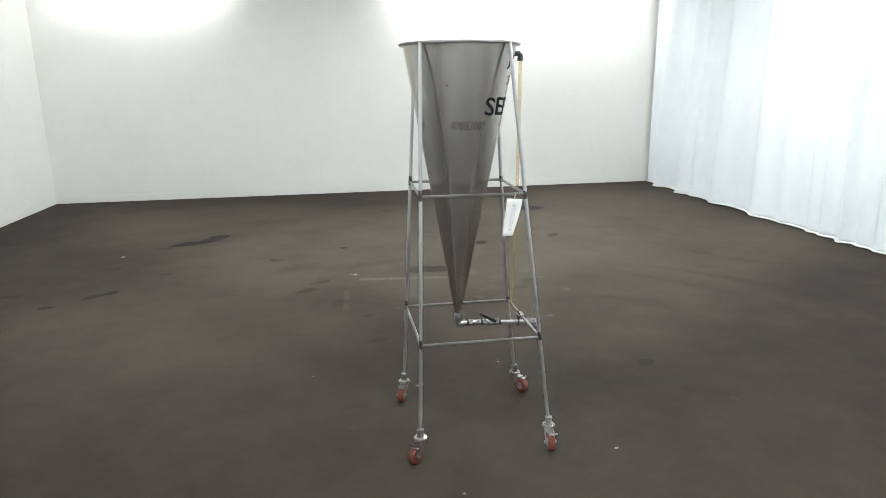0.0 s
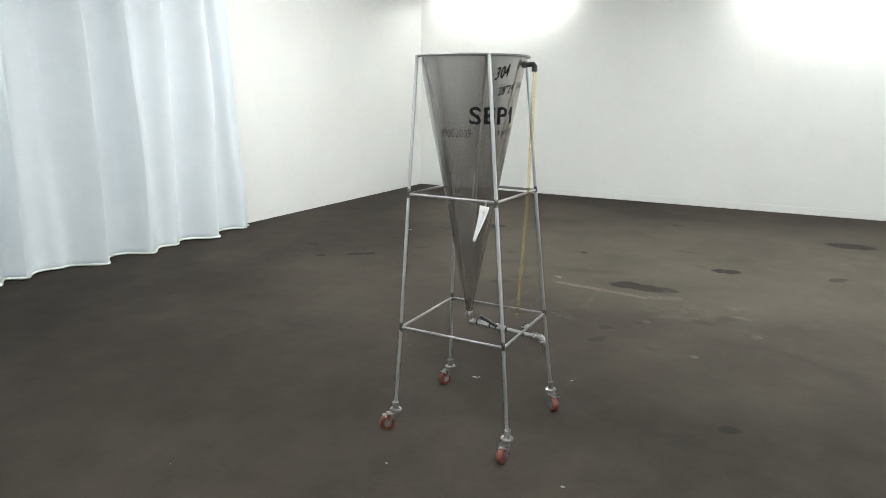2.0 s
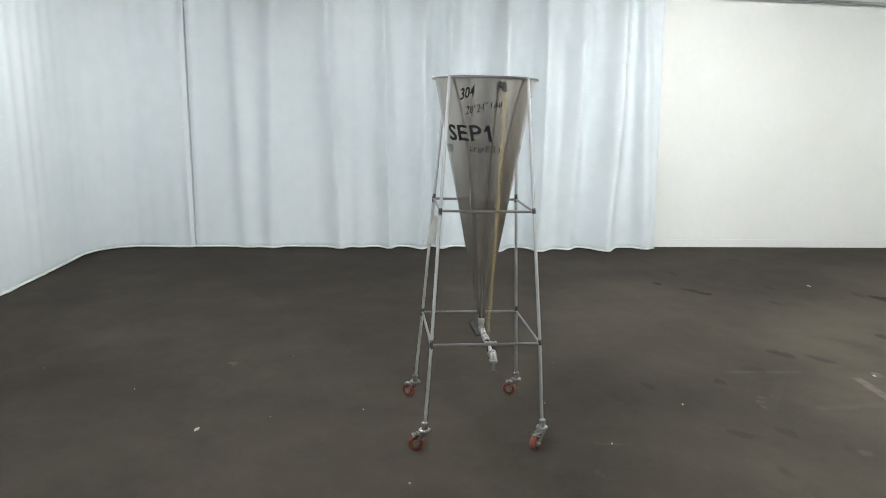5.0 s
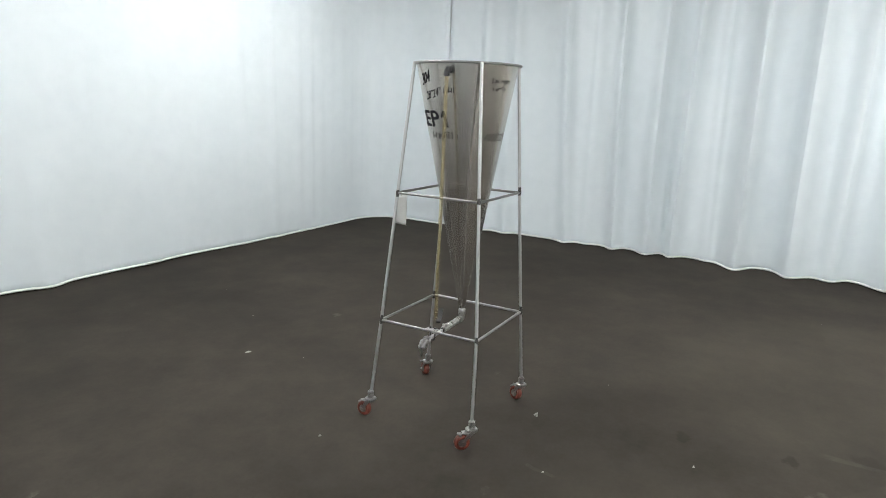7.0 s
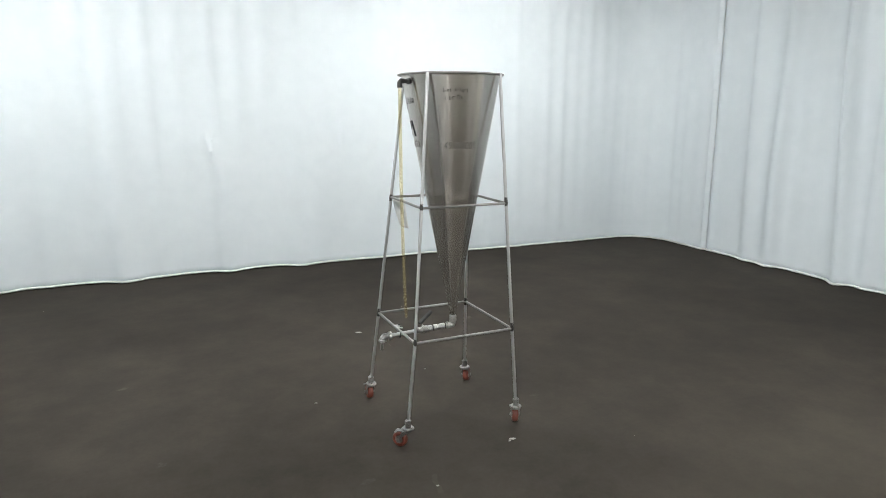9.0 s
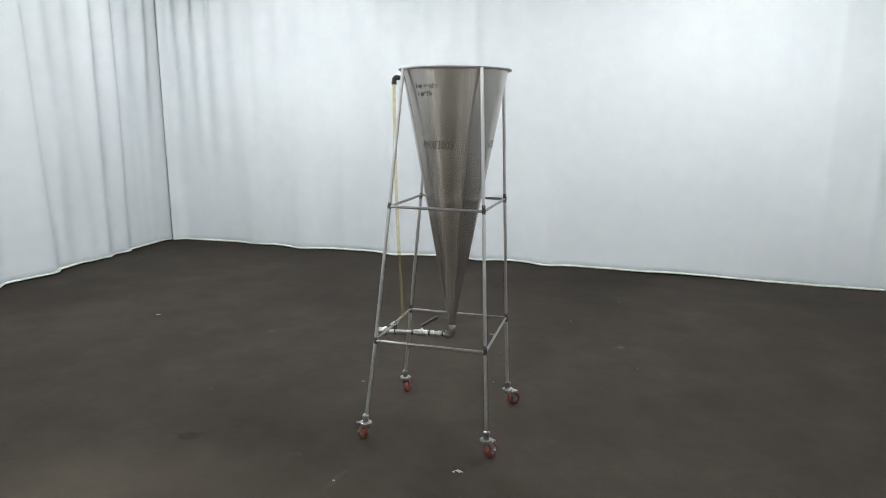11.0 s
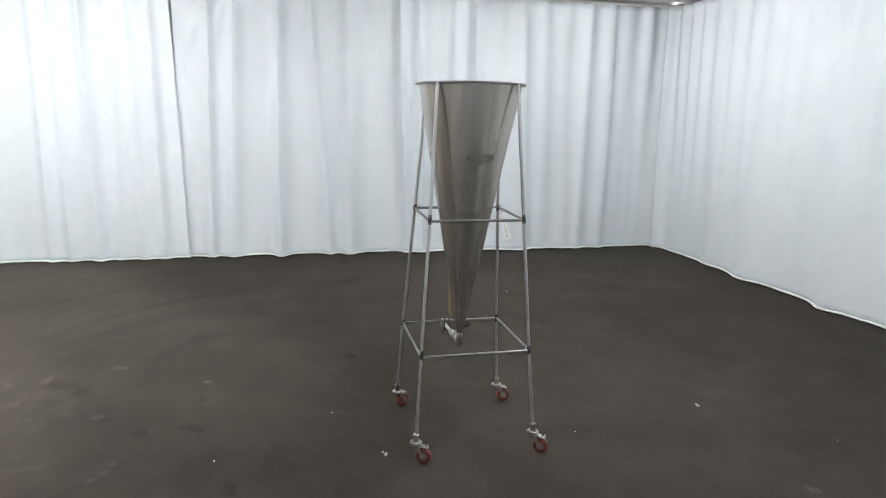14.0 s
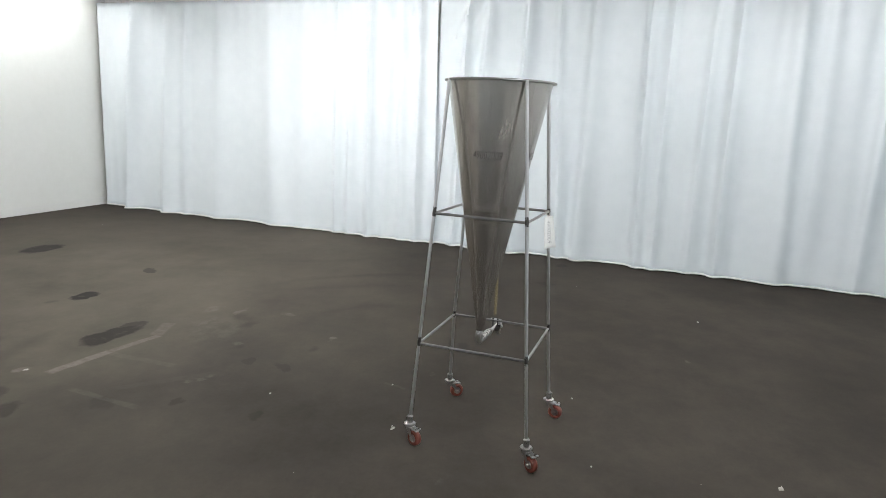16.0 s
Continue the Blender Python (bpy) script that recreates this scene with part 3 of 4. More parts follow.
curtain("white cloth curtain stretched smooth round the corner", LINE_S, 11, 0,
        [(-3.1, -3.1, 0.005, 0.06), (-2.88, -2.92, 0.004, 0.055), (-2.5, -2.52, 0.008, 0.06), (-2.05, -2.1, 0.007, 0.08), (-1.2, -1.15, 0.004, 0.14), (0.75, 0.72, 0.010, 0.06), (1.3, 1.28, 0.008, 0.08),
         (1.66, 1.64, 0.010, 0.07), (2.2, 2.2, 0.008, 0.10), (3.35, 3.4, 0.015, 0.07)],
        [0.008, 0.009, 0.007, 0.003, 0.0015, 0.0015, 0.002, 0.002, 0.003, 0.005], [(2.71, 0.09, 0.2), (1.6, 0.09, 0.18), (0.66, 0.08, 0.16), (-0.03, 0.08, 0.15), (-0.95, 0.03, 0.2), (3.3, 0.03, 0.12)],
        [((CX_W, -2.82, 2.4), (CX_W, -2.62, 1.9), 0.03, 0.04), ((1.15, CY_S, 2.1), (1.04, CY_S, 1.97), 0.06, 0.026), ((0.83, CY_S, 1.3), (0.70, CY_S, 0.93), 0.05, 0.026),
         ((-0.48, CY_S, 1.30), (-0.56, CY_S, 1.22), 0.07, 0.026), ((-0.47, CY_S, 1.75), (-0.49, CY_S, 1.30), 0.02, 0.03), ((0.80, CY_S, 1.2), (0.74, CY_S, 1.14), 0.05, 0.026)], 0.003, 1.7, (0.006, 0.006, 0.007, 0.010, 0.022, 0.030, 0.034, 0.075))
curtain("white cloth curtain with upright folds, meeting its neighbour in a seam", LINE_E, 23, 1,
        [(-2.88, -2.85, 0.03, 0.08), (-2.58, -2.55, 0.03, 0.07), (-2.05, -2.05, 0.02, 0.10), (-1.74, -1.84, 0.045, 0.10), (-1.18, -1.22, 0.05, 0.07), (-0.97, -0.95, 0.03, 0.06), (-0.55, -0.58, 0.04, 0.06),
         (-0.32, -0.40, 0.055, 0.06), (0.24, 0.25, 0.065, 0.09), (0.65, 0.46, 0.045, 0.06), (0.99, 1.03, 0.07, 0.065), (1.42, 1.55, 0.05, 0.08), (1.68, 1.76, 0.04, 0.05)],
        [0.004, 0.004, 0.004, 0.004, 0.005, 0.004, 0.004], [(-0.7, 0.06, 0.2), (-1.65, 0.07, 0.2), (-2.4, 0.05, 0.15), (1.0, 0.03, 0.15)],
        [((CX_E, 1.62, 2.85), (CX_E, 1.98, 2.2), 0.10, 0.04), ((CX_E, 1.45, 2.85), (CX_E, 1.62, 2.45), 0.04, 0.04), ((CX_E, 1.55, 2.6), (CX_E, 1.92, 1.8), 0.04, 0.05)], 0.0, 2.15, (0.08, 0.035, 0.014, 0.007, 0.006, 0.006))
curtain("white cloth curtain, nearly flat, ending at the white wall", LINE_N, 37, 1,
        [(2.22, 2.24, 0.03, 0.06), (2.50, 2.46, 0.025, 0.06), (2.68, 2.70, 0.018, 0.05), (2.92, 2.88, 0.045, 0.06), (3.16, 3.18, 0.03, 0.06), (3.36, 3.36, 0.03, 0.06), (3.86, 3.86, 0.015, 0.10),
         (4.38, 4.3, 0.022, 0.14), (5.15, 5.2, 0.02, 0.14), (5.72, 5.80, 0.025, 0.07), (6.05, 6.12, 0.03, 0.09), (6.62, 6.82, 0.055, 0.09)],
        [0.003, 0.004, 0.003, 0.003, 0.004, 0.005, 0.006], [(6.12, 0.07, 0.14), (5.2, 0.06, 0.2), (4.3, 0.05, 0.2), (6.8, 0.04, 0.1)],
        [((CX_E, 2.38, 2.75), (CX_E, 2.10, 2.22), 0.06, 0.05), ((CX_E, 2.75, 2.85), (CX_E, 2.18, 1.75), 0.05, 0.07), ((CX_E, 2.95, 2.3), (CX_E, 2.45, 1.2), 0.035, 0.09)], 0.078, 2.3)


def rail(name, line, label):
    root = empty(name, (line[0][0], line[0][1], RAIL_Z))
    tagged(root, label, "curtain rail")
    inv = Matrix.Translation((-line[0][0], -line[0][1], -RAIL_Z))
    bm = bmesh.new()
    s, xy = resample(line, 0.08)
    tan = np.gradient(xy, axis=0)
    tan /= np.hypot(tan[:, 0], tan[:, 1])[:, None]
    prof = [(-0.016, -0.012), (0.016, -0.012), (0.016, 0.016), (-0.016, 0.016)]
    rings = []
    for p, d in zip(xy, tan):
        rings.append([bm.verts.new((p[0] + d[1] * a, p[1] - d[0] * a, RAIL_Z + h)) for a, h in prof])
    for r0, r1 in zip(rings, rings[1:]):
        for k in range(4):
            bm.faces.new((r0[k], r0[(k + 1) % 4], r1[(k + 1) % 4], r1[k]))
    bm.faces.new(rings[0])
    bm.faces.new(rings[-1])
    bm.transform(inv)
    part("track", bm, RAILMETAL, root)
    for q in list(np.arange(0.12, s[-1], 1.6)) + [s[-1] - 0.08]:
        x, y = np.interp(q, s, xy[:, 0]), np.interp(q, s, xy[:, 1])
        bm = bmesh.new()
        box(bm, x, y, (RAIL_Z + CEIL - 0.145) / 2 + 0.008, 0.022, 0.022, CEIL - 0.145 - RAIL_Z - 0.016, 0, 0.003)
        bm.transform(inv)
        part("hanger", bm, RAILMETAL, root)
    return root


RAIL_LINE = [(CX_W, 5.86), (CX_W, -2.5)] + corner(CX_W + 0.55, CY_S + 0.60, 0.55, 182, 268) + [(3.6, CY_S - 0.01)] + corner(CX_E - 0.22, CY_S + 0.20, 0.21, 272, 358) + [(CX_E, 2.0), (CX_E, 7.3)]
rail("curtain_rail", RAIL_LINE, "galvanised steel curtain rail with rounded corners under the ceiling")


# ------------------------------------------------------------------ lamps
def fluorescent(x, y, turn, watts, washer, length):
    """A batten with two tubes; a washer stands close to a wall and has a flap towards the room."""
    root = empty("fluorescent_lamp", (x, y, TUBE_Z))
    root.rotation_euler = (0, 0, radians(turn))
    tagged(root, "white fluorescent batten with two lit tubes under the ceiling", "ceiling lamp", "fluorescent lamps")
    bm = bmesh.new()
    box(bm, 0, 0, 0.055, length, 0.13, 0.05, 0, 0.006)
    part("housing", bm, WHITEPIPE, root)
    if washer:
        bm = bmesh.new()
        box(bm, 0, -0.085, 0.02, length + 0.04, 0.012, 0.13, 0, 0.004)
        part("flap", bm, WHITEPIPE, root, "white flap shielding the tubes")
        # unseen plates added at both ends to keep the tubes' light off the side walls
        for sx in (-length / 2 - 0.015, length / 2 + 0.015):
            bm = bmesh.new()
            box(bm, sx, 0.01, -0.025, 0.010, 0.17, 0.21, 0, 0.003)
            part("light_stop", bm, WHITEPIPE, root)
    for sx in (-0.37 * length, 0.37 * length):
        bm = bmesh.new()
        sweep(bm, [(sx, 0, 0.08), (sx, 0, CEIL - TUBE_Z - 0.1)], 0.006, 6)
        part("hanger", bm, RAILMETAL, root)
    r = 0.016
    glow = lamp_glow("lit fluorescent glass", watts / (math.pi * 2 * 2 * math.pi * r * (length - 0.08)))
    for sy in (-0.035, 0.035):
        bm = bmesh.new()
        sweep(bm, [(0.04 - length / 2, sy, 0.008), (length / 2 - 0.04, sy, 0.008)], r, 8)
        part("tube", bm, glow, root, "glowing white glass tube")


for row in TUBES:
    fluorescent(*row)


# ------------------------------------------------------------------ service pipes under the ceiling
def pipe_run(pts, r, label):
    bm = bmesh.new()
    sweep(bm, pts, r, 14)
    return tagged(part("ceiling_pipe", bm, WHITEPIPE), label, "pipe", "white pipes under the ceiling")


pipe_run([(-4.49, 5.38, 3.09), (-4.44, 5.42, 3.06), (-4.36, 5.47, 3.05), (-3.45, 5.80, 3.05), (-1.0, 6.4, 3.12), (1.0, 6.55, 3.16)], 0.032, "white painted pipe running under the timber joists")
pipe_run([(-4.49, 5.56, 3.09), (-4.44, 5.58, 3.06), (-4.36, 5.61, 3.05), (-3.45, 5.92, 3.05), (-1.0, 6.52, 3.12), (1.0, 6.67, 3.16)], 0.032, "white painted pipe running under the timber joists")

# ------------------------------------------------------------------ the cone separator on its wheeled stand
sep = empty("cone_separator", (0, 0, 0))
tagged(sep, "tall stainless steel cone hopper in a four-legged frame on red casters", "hopper")


def level(cx, cy, z, a, turn):
    """The four leg points of a level: corners of a slightly turned square."""
    q = radians(turn)
    return [Vector((cx + a * (sx * math.cos(q) - sy * math.sin(q)), cy + a * (sx * math.sin(q) + sy * math.cos(q)), z)) for sx, sy in ((-1, -1), (1, -1), (1, 1), (-1, 1))]


TOP = level(-0.045, -0.002, 1.735, 0.1785, -3.4)
MID = level(-0.026, -0.003, 1.134, 0.2185, -0.9)
LOW = level(-0.006, -0.002, 0.508, 0.2605, 0.7)
KNEE = level(0.006, -0.004, 0.098, 0.2885, 1.2)
KNEE[2] += Vector((0.010, -0.008, 0))
LEG_R, RUNG_R = 0.0078, 0.0062
for i in range(4):
    bm = bmesh.new()
    sweep(bm, [TOP[i] + Vector((0, 0, 0.004)), MID[i], LOW[i], KNEE[i] + Vector((0, 0, 0.012))], LEG_R, 14)
    part("leg", bm, BAR, sep)
for ring in (MID, LOW):
    for i in range(4):
        p, q = ring[i], ring[(i + 1) % 4]
        d = (q - p).normalized() * 0.006
        bm = bmesh.new()
        sweep(bm, [p + d, q - d], RUNG_R, 12)
        part("rung", bm, RUNG, sep)
weld_rnd = random.Random(12)
for ring, other in ((MID, TOP), (LOW, MID)):
    for i in range(4):
        up = (other[i] - ring[i]).normalized()
        bm = bmesh.new()
        lo, hi = weld_rnd.uniform(0.010, 0.026), weld_rnd.uniform(0.010, 0.034)
        sweep(bm, [ring[i] + up * h for h in (-lo, -lo * 0.5, -0.003, 0.004, hi * 0.5, hi)], [0.0079, 0.0080, 0.0090, 0.0088, 0.0080, 0.0079], 12)
        part("weld", bm, SCORCH, sep, "heat-blackened weld joint")

# cone
C_TOP, C_TIP = Vector((-0.045, -0.002, 1.735)), Vector((-0.051, 0.024, 0.532))
R_TOP, R_TIP = 0.2395, 0.0125


def on_cone(angle, z, out=0.0):
    u = (C_TOP.z - z) / (C_TOP.z - C_TIP.z)
    c = C_TOP.lerp(C_TIP, u)
    r = R_TOP + (R_TIP - R_TOP) * u + out
    return Vector((c.x + r * math.cos(angle), c.y + r * math.sin(angle), z))


bm = bmesh.new()
SEG = 72
rows = []
for z in np.linspace(C_TOP.z, C_TIP.z, 25):
    rows.append([bm.verts.new(on_cone(2 * math.pi * k / SEG, float(z))) for k in range(SEG)])
inner = [[bm.verts.new(on_cone(2 * math.pi * k / SEG, float(z), -0.0018)) for k in range(SEG)] for z in (C_TOP.z, C_TIP.z + 0.02)]
for r0, r1 in list(zip(rows, rows[1:])) + [(inner[1], inner[0]), (inner[0], rows[0])]:
    for k in range(SEG):
        bm.faces.new((r0[k], r0[(k + 1) % SEG], r1[(k + 1) % SEG], r1[k]))
cone = part("cone", bm, STEEL, sep, "brushed stainless steel cone")
bm = bmesh.new()
loop = [on_cone(2 * math.pi * k / 64, 1.737, 0.0115) for k in range(65)]
sweep(bm, loop, 0.0052, 10, False)
part("top_ring", bm, RUNG, sep, "dull steel ring round the cone's mouth")
bm = bmesh.new()
loop = [on_cone(2 * math.pi * k / 64, 1.741, 0.0015) for k in range(65)]
sweep(bm, loop, 0.0022, 8, False)
part("rolled_rim", bm, STEEL, cone)
# upright weld seam of the rolled sheet
bm = bmesh.new()
sweep(bm, [on_cone(radians(-124), z, -0.0004) for z in np.linspace(1.73, 0.56, 12)], 0.0016, 6)
part("seam", bm, STEEL, cone)
for ang, z in ((-114.0, 1.572),):
    bm = bmesh.new()
    lathe(bm, [(0.0005, 0.0008), (0.0035, 0.0008), (0.0042, -0.002)], along(on_cone(radians(ang), z), on_cone(radians(ang), z, 0.1)), 10)
    part("pit", bm, SCORCH, cone, "small dark spot")


def text_mesh(text, height, length, shear=0.0, bold=0.0):
    """Flat letters, from x = 0 to their length."""
    cu = bpy.data.curves.new("lettering", "FONT")
    cu.body, cu.size, cu.shear, cu.offset, cu.space_character = text, height / 0.72, shear, bold, 1.05
    cu.resolution_u = 3
    tmp = new("lettering", cu)
    bpy.context.view_layer.update()
    me = bpy.data.meshes.new_from_object(tmp.evaluated_get(bpy.context.evaluated_depsgraph_get()))
    bpy.data.objects.remove(tmp)
    bm = bmesh.new()
    bm.from_mesh(me)
    long = [e for e in bm.edges if e.calc_length() > 0.02]
    if long:
        bmesh.ops.subdivide_edges(bm, edges=long, cuts=3)
    bmesh.ops.triangulate(bm, faces=bm.faces[:])
    lo, hi = min(v.co.x for v in bm.verts), max(v.co.x for v in bm.verts)
    for v in bm.verts:
        v.co.x = (v.co.x - lo) * length / (hi - lo)
    return bm


def lettering(text, angle, z, height, length, material, shear=0.0, bold=0.0, rise=0.0, label=""):
    """Writing laid round the cone from an angle (degrees), with the height of its baseline and its length."""
    bm = text_mesh(text, height, length, shear, bold)
    for v in bm.verts:
        x, y = v.co.x, v.co.y
        zz = z + y + rise * x + 0.0015 * math.sin(x * 90)
        r = R_TOP + (R_TIP - R_TOP) * (C_TOP.z - zz) / (C_TOP.z - C_TIP.z)
        v.co = on_cone(radians(angle) + x / r, zz, 0.0013)
    # one part for each letter
    bm.verts.ensure_lookup_table()
    seen, first = set(), None
    for v0 in bm.verts:
        if v0 in seen:
            continue
        group, stack = [], [v0]
        while stack:
            v = stack.pop()
            if v not in seen:
                seen.add(v)
                group.append(v)
                stack += [e.other_vert(v) for e in v.link_edges]
        one = bmesh.new()
        index = {v: one.verts.new(v.co) for v in group}
        for f in {f for v in group for f in v.link_faces}:
            one.faces.new([index[v] for v in f.verts])
        part("lettering", one, material, cone, label, smooth=False)
    bm.free()


def scrawl(angle, z, length, height, seed, material, label, rise=0.0, gap=0.08):
    """Writing that cannot be read: short bars round the cone."""
    rnd = random.Random(seed)
    bm = bmesh.new()
    x = 0.0
    while x < length:
        w = height * rnd.uniform(0.3, 0.9)
        if rnd.random() > gap:
            th, low, top, bar = 0.13 * height, rnd.uniform(-0.05, 0.2), rnd.uniform(0.65, 1.0), rnd.uniform(0.1, 0.8)
            strokes = [((0, low), (th, low), (th + 0.1 * height, top), (0.1 * height, top))]
            if rnd.random() < 0.75:
                strokes.append(((0, bar), (w, bar + 0.08), (w, bar + 0.2), (0, bar + 0.12)))
            if rnd.random() < 0.5:
                strokes.append(((w - th, low), (w, low), (w + 0.08 * height, top * 0.8), (w - th + 0.08 * height, top * 0.8)))
            for k, st in enumerate(strokes):
                pts = []
                for fx, fy in st:
                    zz = z + fy * height + rise * x
                    r = R_TOP + (R_TIP - R_TOP) * (C_TOP.z - zz) / (C_TOP.z - C_TIP.z)
                    pts.append(bm.verts.new(on_cone(radians(angle) + (x + fx) / r, zz, 0.0013 + 0.0002 * k)))
                bm.faces.new(pts)
        x += w + height * 0.16
    return part("lettering", bm, material, cone, label, smooth=False)


lettering("SEP1", -67, 1.452, 0.073, 0.226, INK, 0, 0.0014, 0, "bold black letters SEP1")
bm = bmesh.new()
pts = []
for x, zz in ((0.196, 1.498), (0.200, 1.491), (0.219, 1.510), (0.219, 1.524), (0.213, 1.524)):
    pts.append(bm.verts.new(on_cone(radians(-67) + x / (R_TOP - 0.1885 * (C_TOP.z - zz)), zz, 0.0016)))
bm.faces.new(pts)
part("lettering", bm, INK, cone, "flag of the figure one", smooth=False)
lettering("304", -39, 1.634, 0.048, 0.076, INK, 0.35, 0.0006, 0.3, "handwritten black 304")
lettering('28"24"', -33, 1.570, 0.036, 0.105, INK, 0.2, -0.0004, 0.22, "handwritten black measures")
scrawl(-2, 1.596, 0.055, 0.03, 5, INK, "unreadable handwriting in black marker", 0.22)
for ang, n in ((55, 0.155), (164, 0.135), (-112, 0.150)):
    lettering("49002009", ang, 1.394, 0.038, n, FADED, 0.25, -0.0007, 0.0, "faded handwritten number")
scrawl(-31, 1.398, 0.14, 0.034, 8, FADED, "faded unreadable handwriting", 0)
scrawl(57, 1.652, 0.105, 0.024, 9, FADED, "faded unreadable handwriting", 0)
scrawl(59, 1.618, 0.08, 0.022, 10, FADED, "faded unreadable handwriting", 0)


# outlet: coupling, elbow, pipe, ball valve, end elbow and barb
def fitting(name, profile, p, q, material, parent, label="", seg=20):
    bm = bmesh.new()
    lathe(bm, profile, along(p, q), seg)
    return part(name, bm, material, parent, label)


tip = Vector((-0.051, 0.024, 0.0))
PZ = 0.492
P_EL = Vector((-0.050, 0.0245, PZ))
P_END = Vector((0.318, 0.024, 0.474))
ax = (P_END - P_EL).normalized()
fitting("coupling", [(0.017, 0), (0.018, 0.003), (0.018, 0.026), (0.0165, 0.029), (0.0145, 0.036)], (tip.x, tip.y, 0.509), (tip.x, tip.y, 0.6), GALV, sep, "galvanised pipe coupling under the cone")
bm = bmesh.new()
sweep(bm, [P_EL + Vector((0, 0, 0.024)), P_EL + Vector((0, 0, 0.008)), P_EL + Vector((0.003, 0, -0.002)), P_EL + ax * 0.012 + Vector((0, 0, -0.004)), P_EL + ax * 0.034], [0.0175, 0.0155, 0.0155, 0.0155, 0.0175], 16)
part("elbow", bm, GALV, sep, "galvanised pipe elbow")
bm = bmesh.new()
sweep(bm, [P_EL + ax * 0.03, P_EL + ax * 0.35], 0.0090, 14)
part("outlet_pipe", bm, BAR, sep)
valve = fitting("ball_valve", [(0.014, 0), (0.016, 0.002), (0.016, 0.016), (0.013, 0.02), (0.0185, 0.028), (0.0185, 0.045), (0.013, 0.054), (0.016, 0.058), (0.016, 0.074), (0.014, 0.076)], P_EL + ax * 0.118, P_EL + ax, GALV, sep, "plated ball valve with a black lever", 8)
fitting("union", [(0.0125, 0), (0.0155, 0.003), (0.0155, 0.02), (0.0125, 0.024), (0.0125, 0.04), (0.0155, 0.043), (0.0155, 0.056), (0.0125, 0.059)], P_EL + ax * 0.048, P_EL + ax, GALV, sep, "", 8)
H0, H1 = Vector((0.110, -0.020, 0.508)), Vector((0.050, -0.043, 0.546))
fitting("valve_stem", [(0.0065, 0), (0.0065, 0.02), (0.004, 0.026)], P_EL + ax * 0.158, (0.112, -0.03, 0.52), GALV, valve)
bm = bmesh.new()
m = along(H0, H1)
box(bm, 0, 0, 0, 0.023, 0.013, (H1 - H0).length + 0.02, 0, 0.0025, m @ Matrix.Translation((0, 0, (H1 - H0).length / 2)))
part("lever", bm, BLACK, valve, "black plastic-coated lever")
bm = bmesh.new()
sweep(bm, [P_END - ax * 0.03, P_END - ax * 0.008, P_END + ax * 0.006, P_END + ax * 0.012 + Vector((0, 0, -0.006)), P_END + ax * 0.013 + Vector((0, 0, -0.018))], [0.0150, 0.0155, 0.0165, 0.0165, 0.0160], 12)
lathe(bm, [(0.016, 0), (0.0205, 0.001), (0.0215, 0.004), (0.0215, 0.013), (0.0195, 0.016), (0.015, 0.017)], along(P_END - ax * 0.034, P_END), 8)
lathe(bm, [(0.015, 0), (0.0190, 0.002), (0.0200, 0.005), (0.0200, 0.012), (0.0170, 0.014)], along(P_END + ax * 0.013 + Vector((0, 0, -0.010)), P_END + ax * 0.013 + Vector((0, 0, -0.2))), 16)
part("elbow", bm, GALV, sep, "galvanised end elbow")
end = P_END + ax * 0.02
fitting("spout", [(0.009, 0), (0.009, 0.006), (0.0062, 0.008), (0.0062, 0.040), (0.005, 0.042)], end + Vector((-0.003, 0, -0.022)), end + Vector((0, 0, -0.2)), GALV, sep, "short drain spout")
# U-bolt holding the pipe to the rung
bx = 0.2545
bm = bmesh.new()
sweep(bm, [(bx - 0.014, 0.024 + 0.013, 0.52), (bx - 0.014, 0.024 + 0.013, 0.470), (bx - 0.014, 0.024 + 0.006, 0.461), (bx - 0.014, 0.024 - 0.006, 0.461), (bx - 0.014, 0.024 - 0.013, 0.470), (bx - 0.014, 0.024 - 0.013, 0.52)], 0.0028, 8)
box(bm, bx - 0.014, 0.037, 0.522, 0.008, 0.008, 0.006)
box(bm, bx - 0.014, 0.011, 0.522, 0.008, 0.008, 0.006)
part("pipe_clamp", bm, BLACK, sep, "dark pipe clamp on the rung")

bm = bmesh.new()
box(bm, bx - 0.006, 0.024, 0.5165, 0.030, 0.058, 0.004, 0, 0.001)
part("clamp_plate", bm, GALV, sep, "bright plated clamp bar")
# thin dark bands round the pipe between its fittings
for q in (0.040, 0.109, 0.196):
    fitting("dark_band", [(0.0095, 0), (0.0118, 0.001), (0.0118, 0.008), (0.0095, 0.009)], P_EL + ax * q, P_EL + ax, SCORCH, sep, "dark band round the outlet pipe", 12)

# inlet elbow and hanging hose
I0, I1 = on_cone(radians(9.5), 1.703, -0.002), Vector((0.227, 0.043, 1.704))
inlet = fitting("inlet_fitting", [(0.012, 0), (0.0145, 0.002), (0.0145, 0.010), (0.010, 0.012), (0.010, (I1 - I0).length)], I0, I1, BLACK, sep, "black plastic hose elbow under the rim", 12)
bm = bmesh.new()
sweep(bm, [I1 + Vector((-0.016, -0.001, 0.0)), I1 + Vector((-0.002, 0, 0.001)), I1 + Vector((0.005, 0, -0.006)), I1 + Vector((0.005, 0, -0.03))], [0.012, 0.0115, 0.0115, 0.013], 12)
part("elbow", bm, BLACK, inlet)
hose_pts = [I1 + Vector((0.005, 0, -0.012)), Vector((0.2325, 0.043, 1.60)), Vector((0.231, 0.041, 1.40)), Vector((0.227, 0.036, 1.15)), Vector((0.219, 0.028, 0.90)), Vector((0.210, 0.021, 0.70)), Vector((0.203, 0.018, 0.555))]
hs = []
